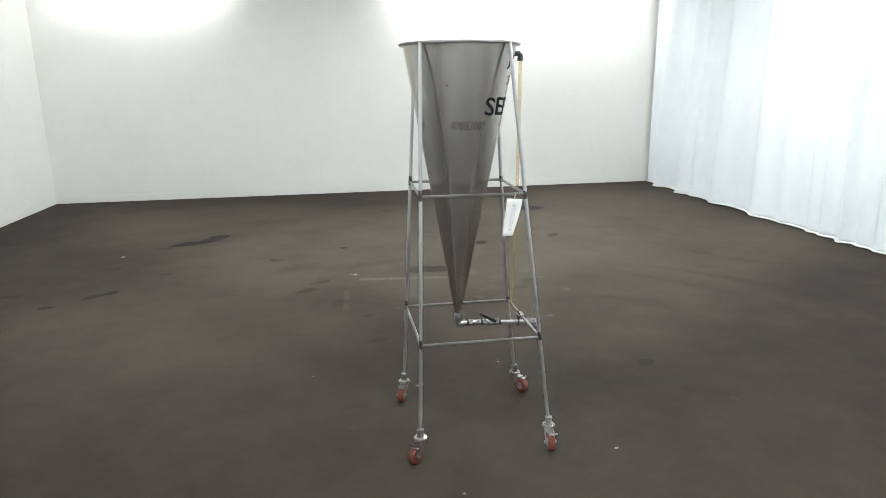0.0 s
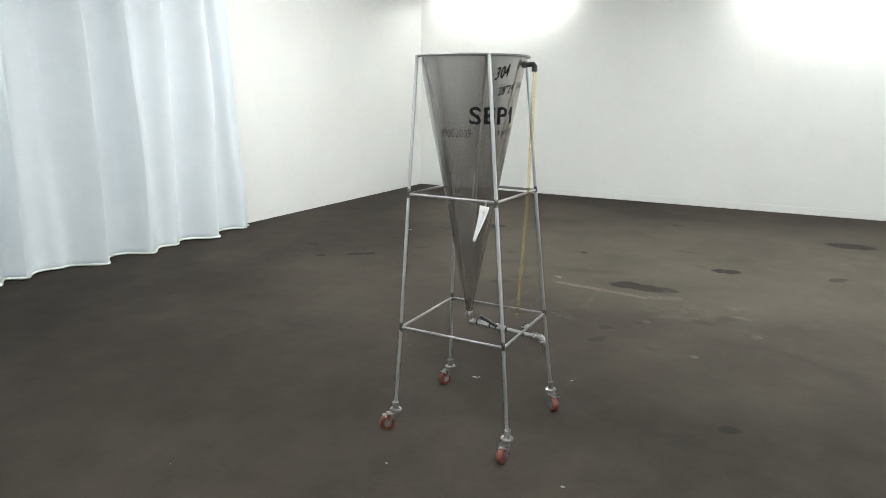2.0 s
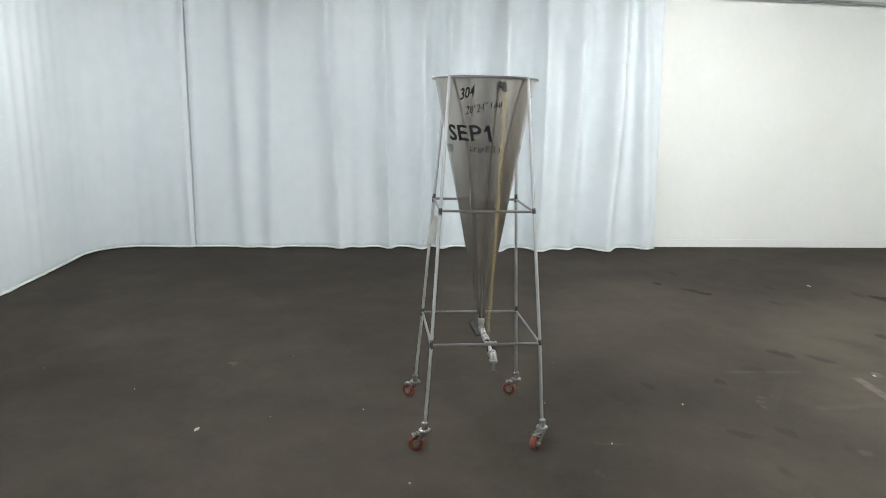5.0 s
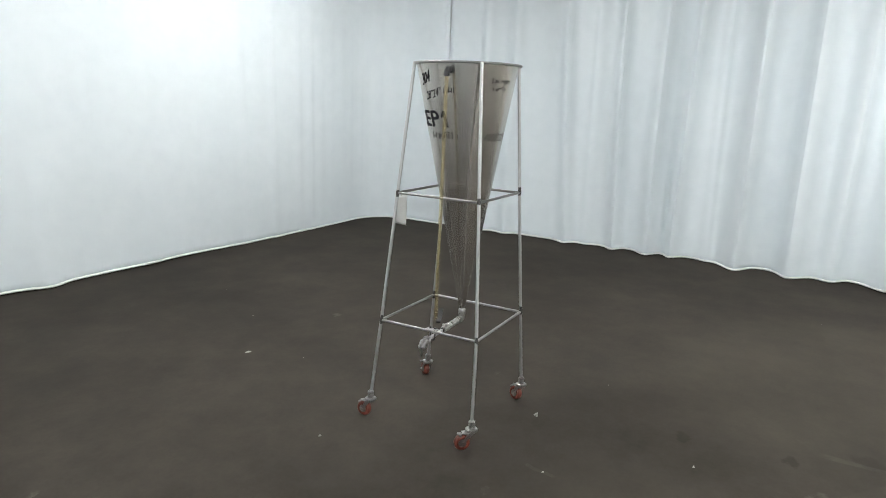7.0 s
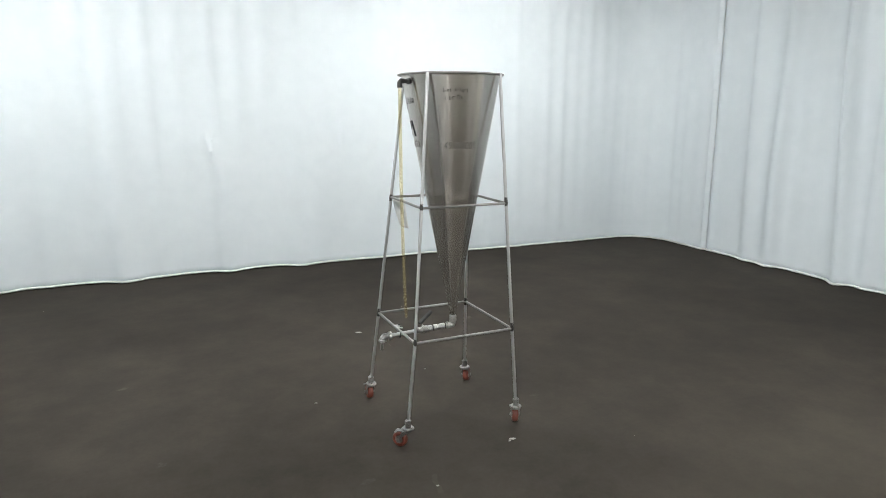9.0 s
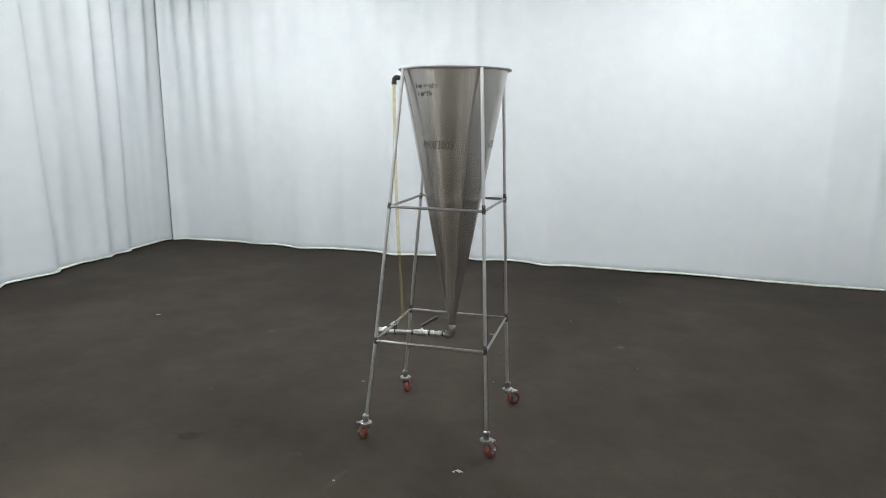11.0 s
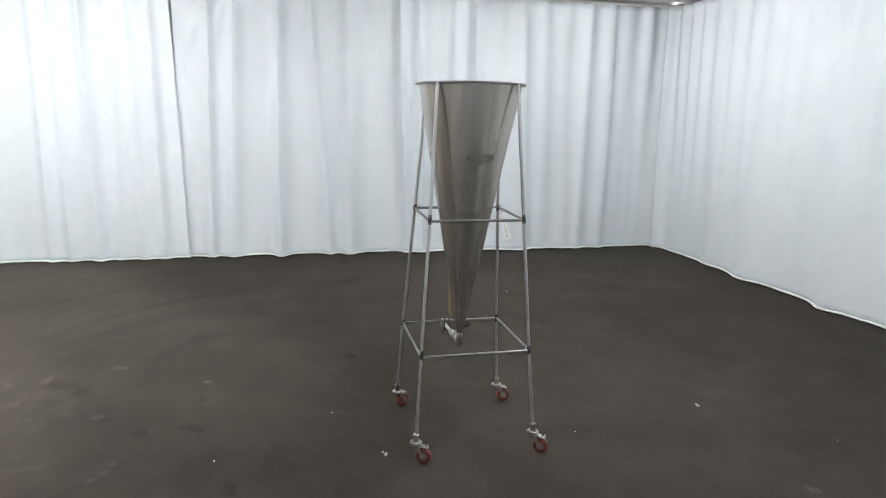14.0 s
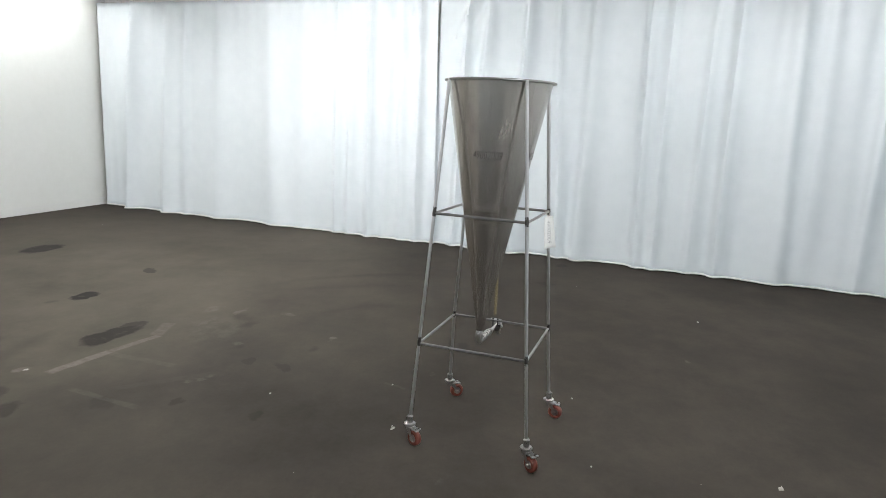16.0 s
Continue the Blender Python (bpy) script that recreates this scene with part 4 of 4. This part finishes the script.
for k in range(len(hose_pts) - 1):
    for u in (0, 0.5):
        hs.append(hose_pts[k].lerp(hose_pts[k + 1], u))
hs.append(hose_pts[-1])
bm = bmesh.new()
outer = sweep(bm, hs, 0.0088, 16, False)
inn = sweep(bm, hs, 0.0065, 16, False)
for a, c in ((outer[0], inn[0]), (outer[-1], inn[-1])):
    for k in range(16):
        bm.faces.new((a[k], a[(k + 1) % 16], c[(k + 1) % 16], c[k]))
part("drain_hose", bm, TUBING, sep, "yellowed translucent plastic hose hanging straight down")


# casters: leg socket, flange, swivel fork, wheel, hub, brake lever
def caster(k, trail):
    """k: foot of the leg; trail: the way from the swivel to the axle."""
    t = Vector((trail[0], trail[1], 0))
    d = t.normalized()
    side = Vector((-d.y, d.x, 0))
    axle = Vector((k.x + t.x, k.y + t.y, 0.0376))
    bm = bmesh.new()
    lathe(bm, [(0.0128, 0.030), (0.0155, 0.034), (0.0155, 0.040), (0.0125, 0.042), (0.0095, 0.046)], Matrix.Translation((k.x, k.y, k.z)), 20)
    lathe(bm, [(0.014, -0.004), (0.029, -0.003), (0.0295, 0.0), (0.0285, 0.004), (0.017, 0.006), (0.0145, 0.008), (0.0138, 0.031)], Matrix.Translation((k.x, k.y, k.z)), 24)
    body = part("caster", bm, GALV, sep, "plated swivel caster with a red-orange wheel")
    bm = bmesh.new()
    lathe(bm, [(0.016, -0.013), (0.022, -0.011), (0.022, -0.005), (0.016, -0.003)], Matrix.Translation((k.x, k.y, k.z)), 20)
    top = k.z - 0.013
    turn = math.degrees(math.atan2(d.y, d.x))
    c = Vector((k.x, k.y, 0)) + t * 0.42
    box(bm, c.x, c.y, top - 0.0015, 0.052, 0.036, 0.004, turn, 0.001)
    for sgn in (-1, 1):
        m = Matrix((( d.x, side.x, 0, 0), (d.y, side.y, 0, 0), (0, 0, 1, 0), (0, 0, 0, 1)))
        vs = []
        for px, pz in ((-0.006, top), (0.022, top), (t.length + 0.006, 0.040), (t.length + 0.006, 0.029), (t.length - 0.006, 0.029), (t.length - 0.009, 0.040)):
            for th in (0.0, 0.0026):
                q = m @ Vector((px, sgn * (0.0178 + th), 0))
                vs.append(bm.verts.new((k.x + q.x, k.y + q.y, pz)))
        n = 6
        bm.faces.new([vs[2 * i] for i in range(n)])
        bm.faces.new([vs[2 * i + 1] for i in range(n)][::-1])
        for i in range(n):
            j = (i + 1) % n
            bm.faces.new((vs[2 * i], vs[2 * j], vs[2 * j + 1], vs[2 * i + 1]))
    part("fork", bm, GALV, body)
    m = along(axle - side * 0.0155, axle + side)
    bm = bmesh.new()
    lathe(bm, [(0.006, 0.005), (0.020, 0.004), (0.022, 0.001), (0.031, 0.0), (0.0345, 0.002), (0.0372, 0.008), (0.0376, 0.0155), (0.0372, 0.023), (0.0345, 0.029), (0.031, 0.031), (0.022, 0.030), (0.020, 0.027), (0.006, 0.026)], m, 30)
    part("wheel", bm, RED, body, "red-orange rubber wheel")
    bm = bmesh.new()
    lathe(bm, [(0.0135, 0.004), (0.014, -0.0010), (0.0182, -0.0010), (0.0188, 0.001), (0.0188, 0.030), (0.0182, 0.0320), (0.014, 0.0320), (0.0135, 0.027)], m, 22)
    part("hub", bm, GALV, body)
    bm = bmesh.new()
    lathe(bm, [(0.0068, -0.011), (0.0078, -0.0055), (0.004, -0.005), (0.004, 0.036), (0.0078, 0.0365), (0.0068, 0.042)], m, 10)
    part("axle", bm, GALV, body)
    bm = bmesh.new()
    q = Vector((k.x, k.y, 0)) + d * (t.length + 0.012)
    box(bm, q.x, q.y, 0.0785, 0.020, 0.024, 0.004, turn, 0.0012)
    q2 = q + side * 0.022
    box(bm, q2.x, q2.y, 0.079, 0.010, 0.016, 0.006, turn, 0.002)
    q3 = Vector((k.x, k.y, 0)) + d * (t.length * 0.55)
    box(bm, q3.x, q3.y, 0.0795, t.length, 0.010, 0.004, turn, 0.001)
    part("brake_lever", bm, GALV, body)


for k, tr in zip(KNEE, ((-0.028, -0.033), (-0.002, -0.040), (0.028, -0.033), (-0.016, -0.034))):
    caster(k, tr)

# ------------------------------------------------------------------ paper tag tied to the rung
tag = empty("paper_tag", (0.140, -0.231, 1.128))
tagged(tag, "curled white card tag with faint handwriting, tied to the rung", "tag")


def card(u, v, lift=0.0):
    """A point of the card: u across, v down, twisted about an upright axis."""
    a = radians(154 - 31 * v)
    u_dir, n_dir = Vector((math.cos(a), math.sin(a), 0)), Vector((math.sin(a), -math.cos(a), 0))
    x = (u - 0.5) * (0.066 - 0.008 * v)
    curl = -0.006 * (2 * u - 1) ** 2 * (0.4 + v)
    swing = Vector((-0.0315, -0.0235, 0)) * v ** 1.3
    return u_dir * x + n_dir * (curl - lift) + swing + Vector((0.002, -0.004, -0.012 - 0.150 * v - 0.012 * (u - 0.4) * v))


bm = bmesh.new()
grid = [[bm.verts.new(card(i / 8, j / 10)) for i in range(9)] for j in range(11)]
for j in range(10):
    for i in range(8):
        bm.faces.new((grid[j][i], grid[j][i + 1], grid[j + 1][i + 1], grid[j + 1][i]))
sheet = part("card", bm, PAPER, tag)
sol = sheet.modifiers.new("thickness", "SOLIDIFY")
sol.thickness, sol.offset = 0.0006, 0
# number written down the card
bm = text_mesh("49002009", 0.36, 0.72, 0.2, -0.006)
for v in bm.verts:
    v.co = card(0.66 - v.co.y, 0.14 + v.co.x, 0.0009)
part("lettering", bm, PENCIL, tag, "faint handwritten number", smooth=False)
bm = bmesh.new()
sweep(bm, [card(0.5, 0.02), Vector((0.004, -0.009, 0.0)), Vector((0.004, -0.002, 0.009)), Vector((0.004, 0.007, 0.004)), Vector((0.003, 0.004, -0.008)), card(0.5, 0.03)], 0.0016, 6)
part("string", bm, CORD, tag, "short knotted cord")


# ------------------------------------------------------------------ crumbs on the floor
rnd = random.Random(4)
bm = bmesh.new()


def crumb(x, y, r):
    n = rnd.randint(5, 8)
    pts = []
    for k in range(n):
        a = 2 * math.pi * k / n + rnd.uniform(-0.25, 0.25)
        q = r * rnd.uniform(0.35, 1.15)
        pts.append((x + q * math.cos(a), y + 0.6 * q * math.sin(a)))
    lo = [bm.verts.new((px, py, 0.0005)) for px, py in pts]
    hi = [bm.verts.new((x + (px - x) * 0.7, y + (py - y) * 0.7, 0.004)) for px, py in pts]
    bm.faces.new(hi)
    for k in range(n):
        bm.faces.new((lo[k], lo[(k + 1) % n], hi[(k + 1) % n], hi[k]))


for x, y, r in ((-0.195, 0.410, 0.021), (-0.178, 0.422, 0.010), (0.04, -1.405, 0.022), (0.058, -1.41, 0.008), (-2.66, 3.69, 0.028), (0.592, -0.37, 0.012), (-0.14, -0.585, 0.011),
                (-0.12, 1.20, 0.014), (2.60, -1.07, 0.026), (-0.47, 2.64, 0.026), (0.30, 0.64, 0.010)):
    crumb(x, y, r)
for _ in range(12):
    crumb(rnd.uniform(-4, 4), rnd.uniform(-3.3, 6.8), rnd.uniform(0.002, 0.004))
tagged(part("plaster_crumbs", bm, SPECK, None, smooth=False), "pale plaster crumbs scattered on the concrete floor", "debris", kind="stuff")
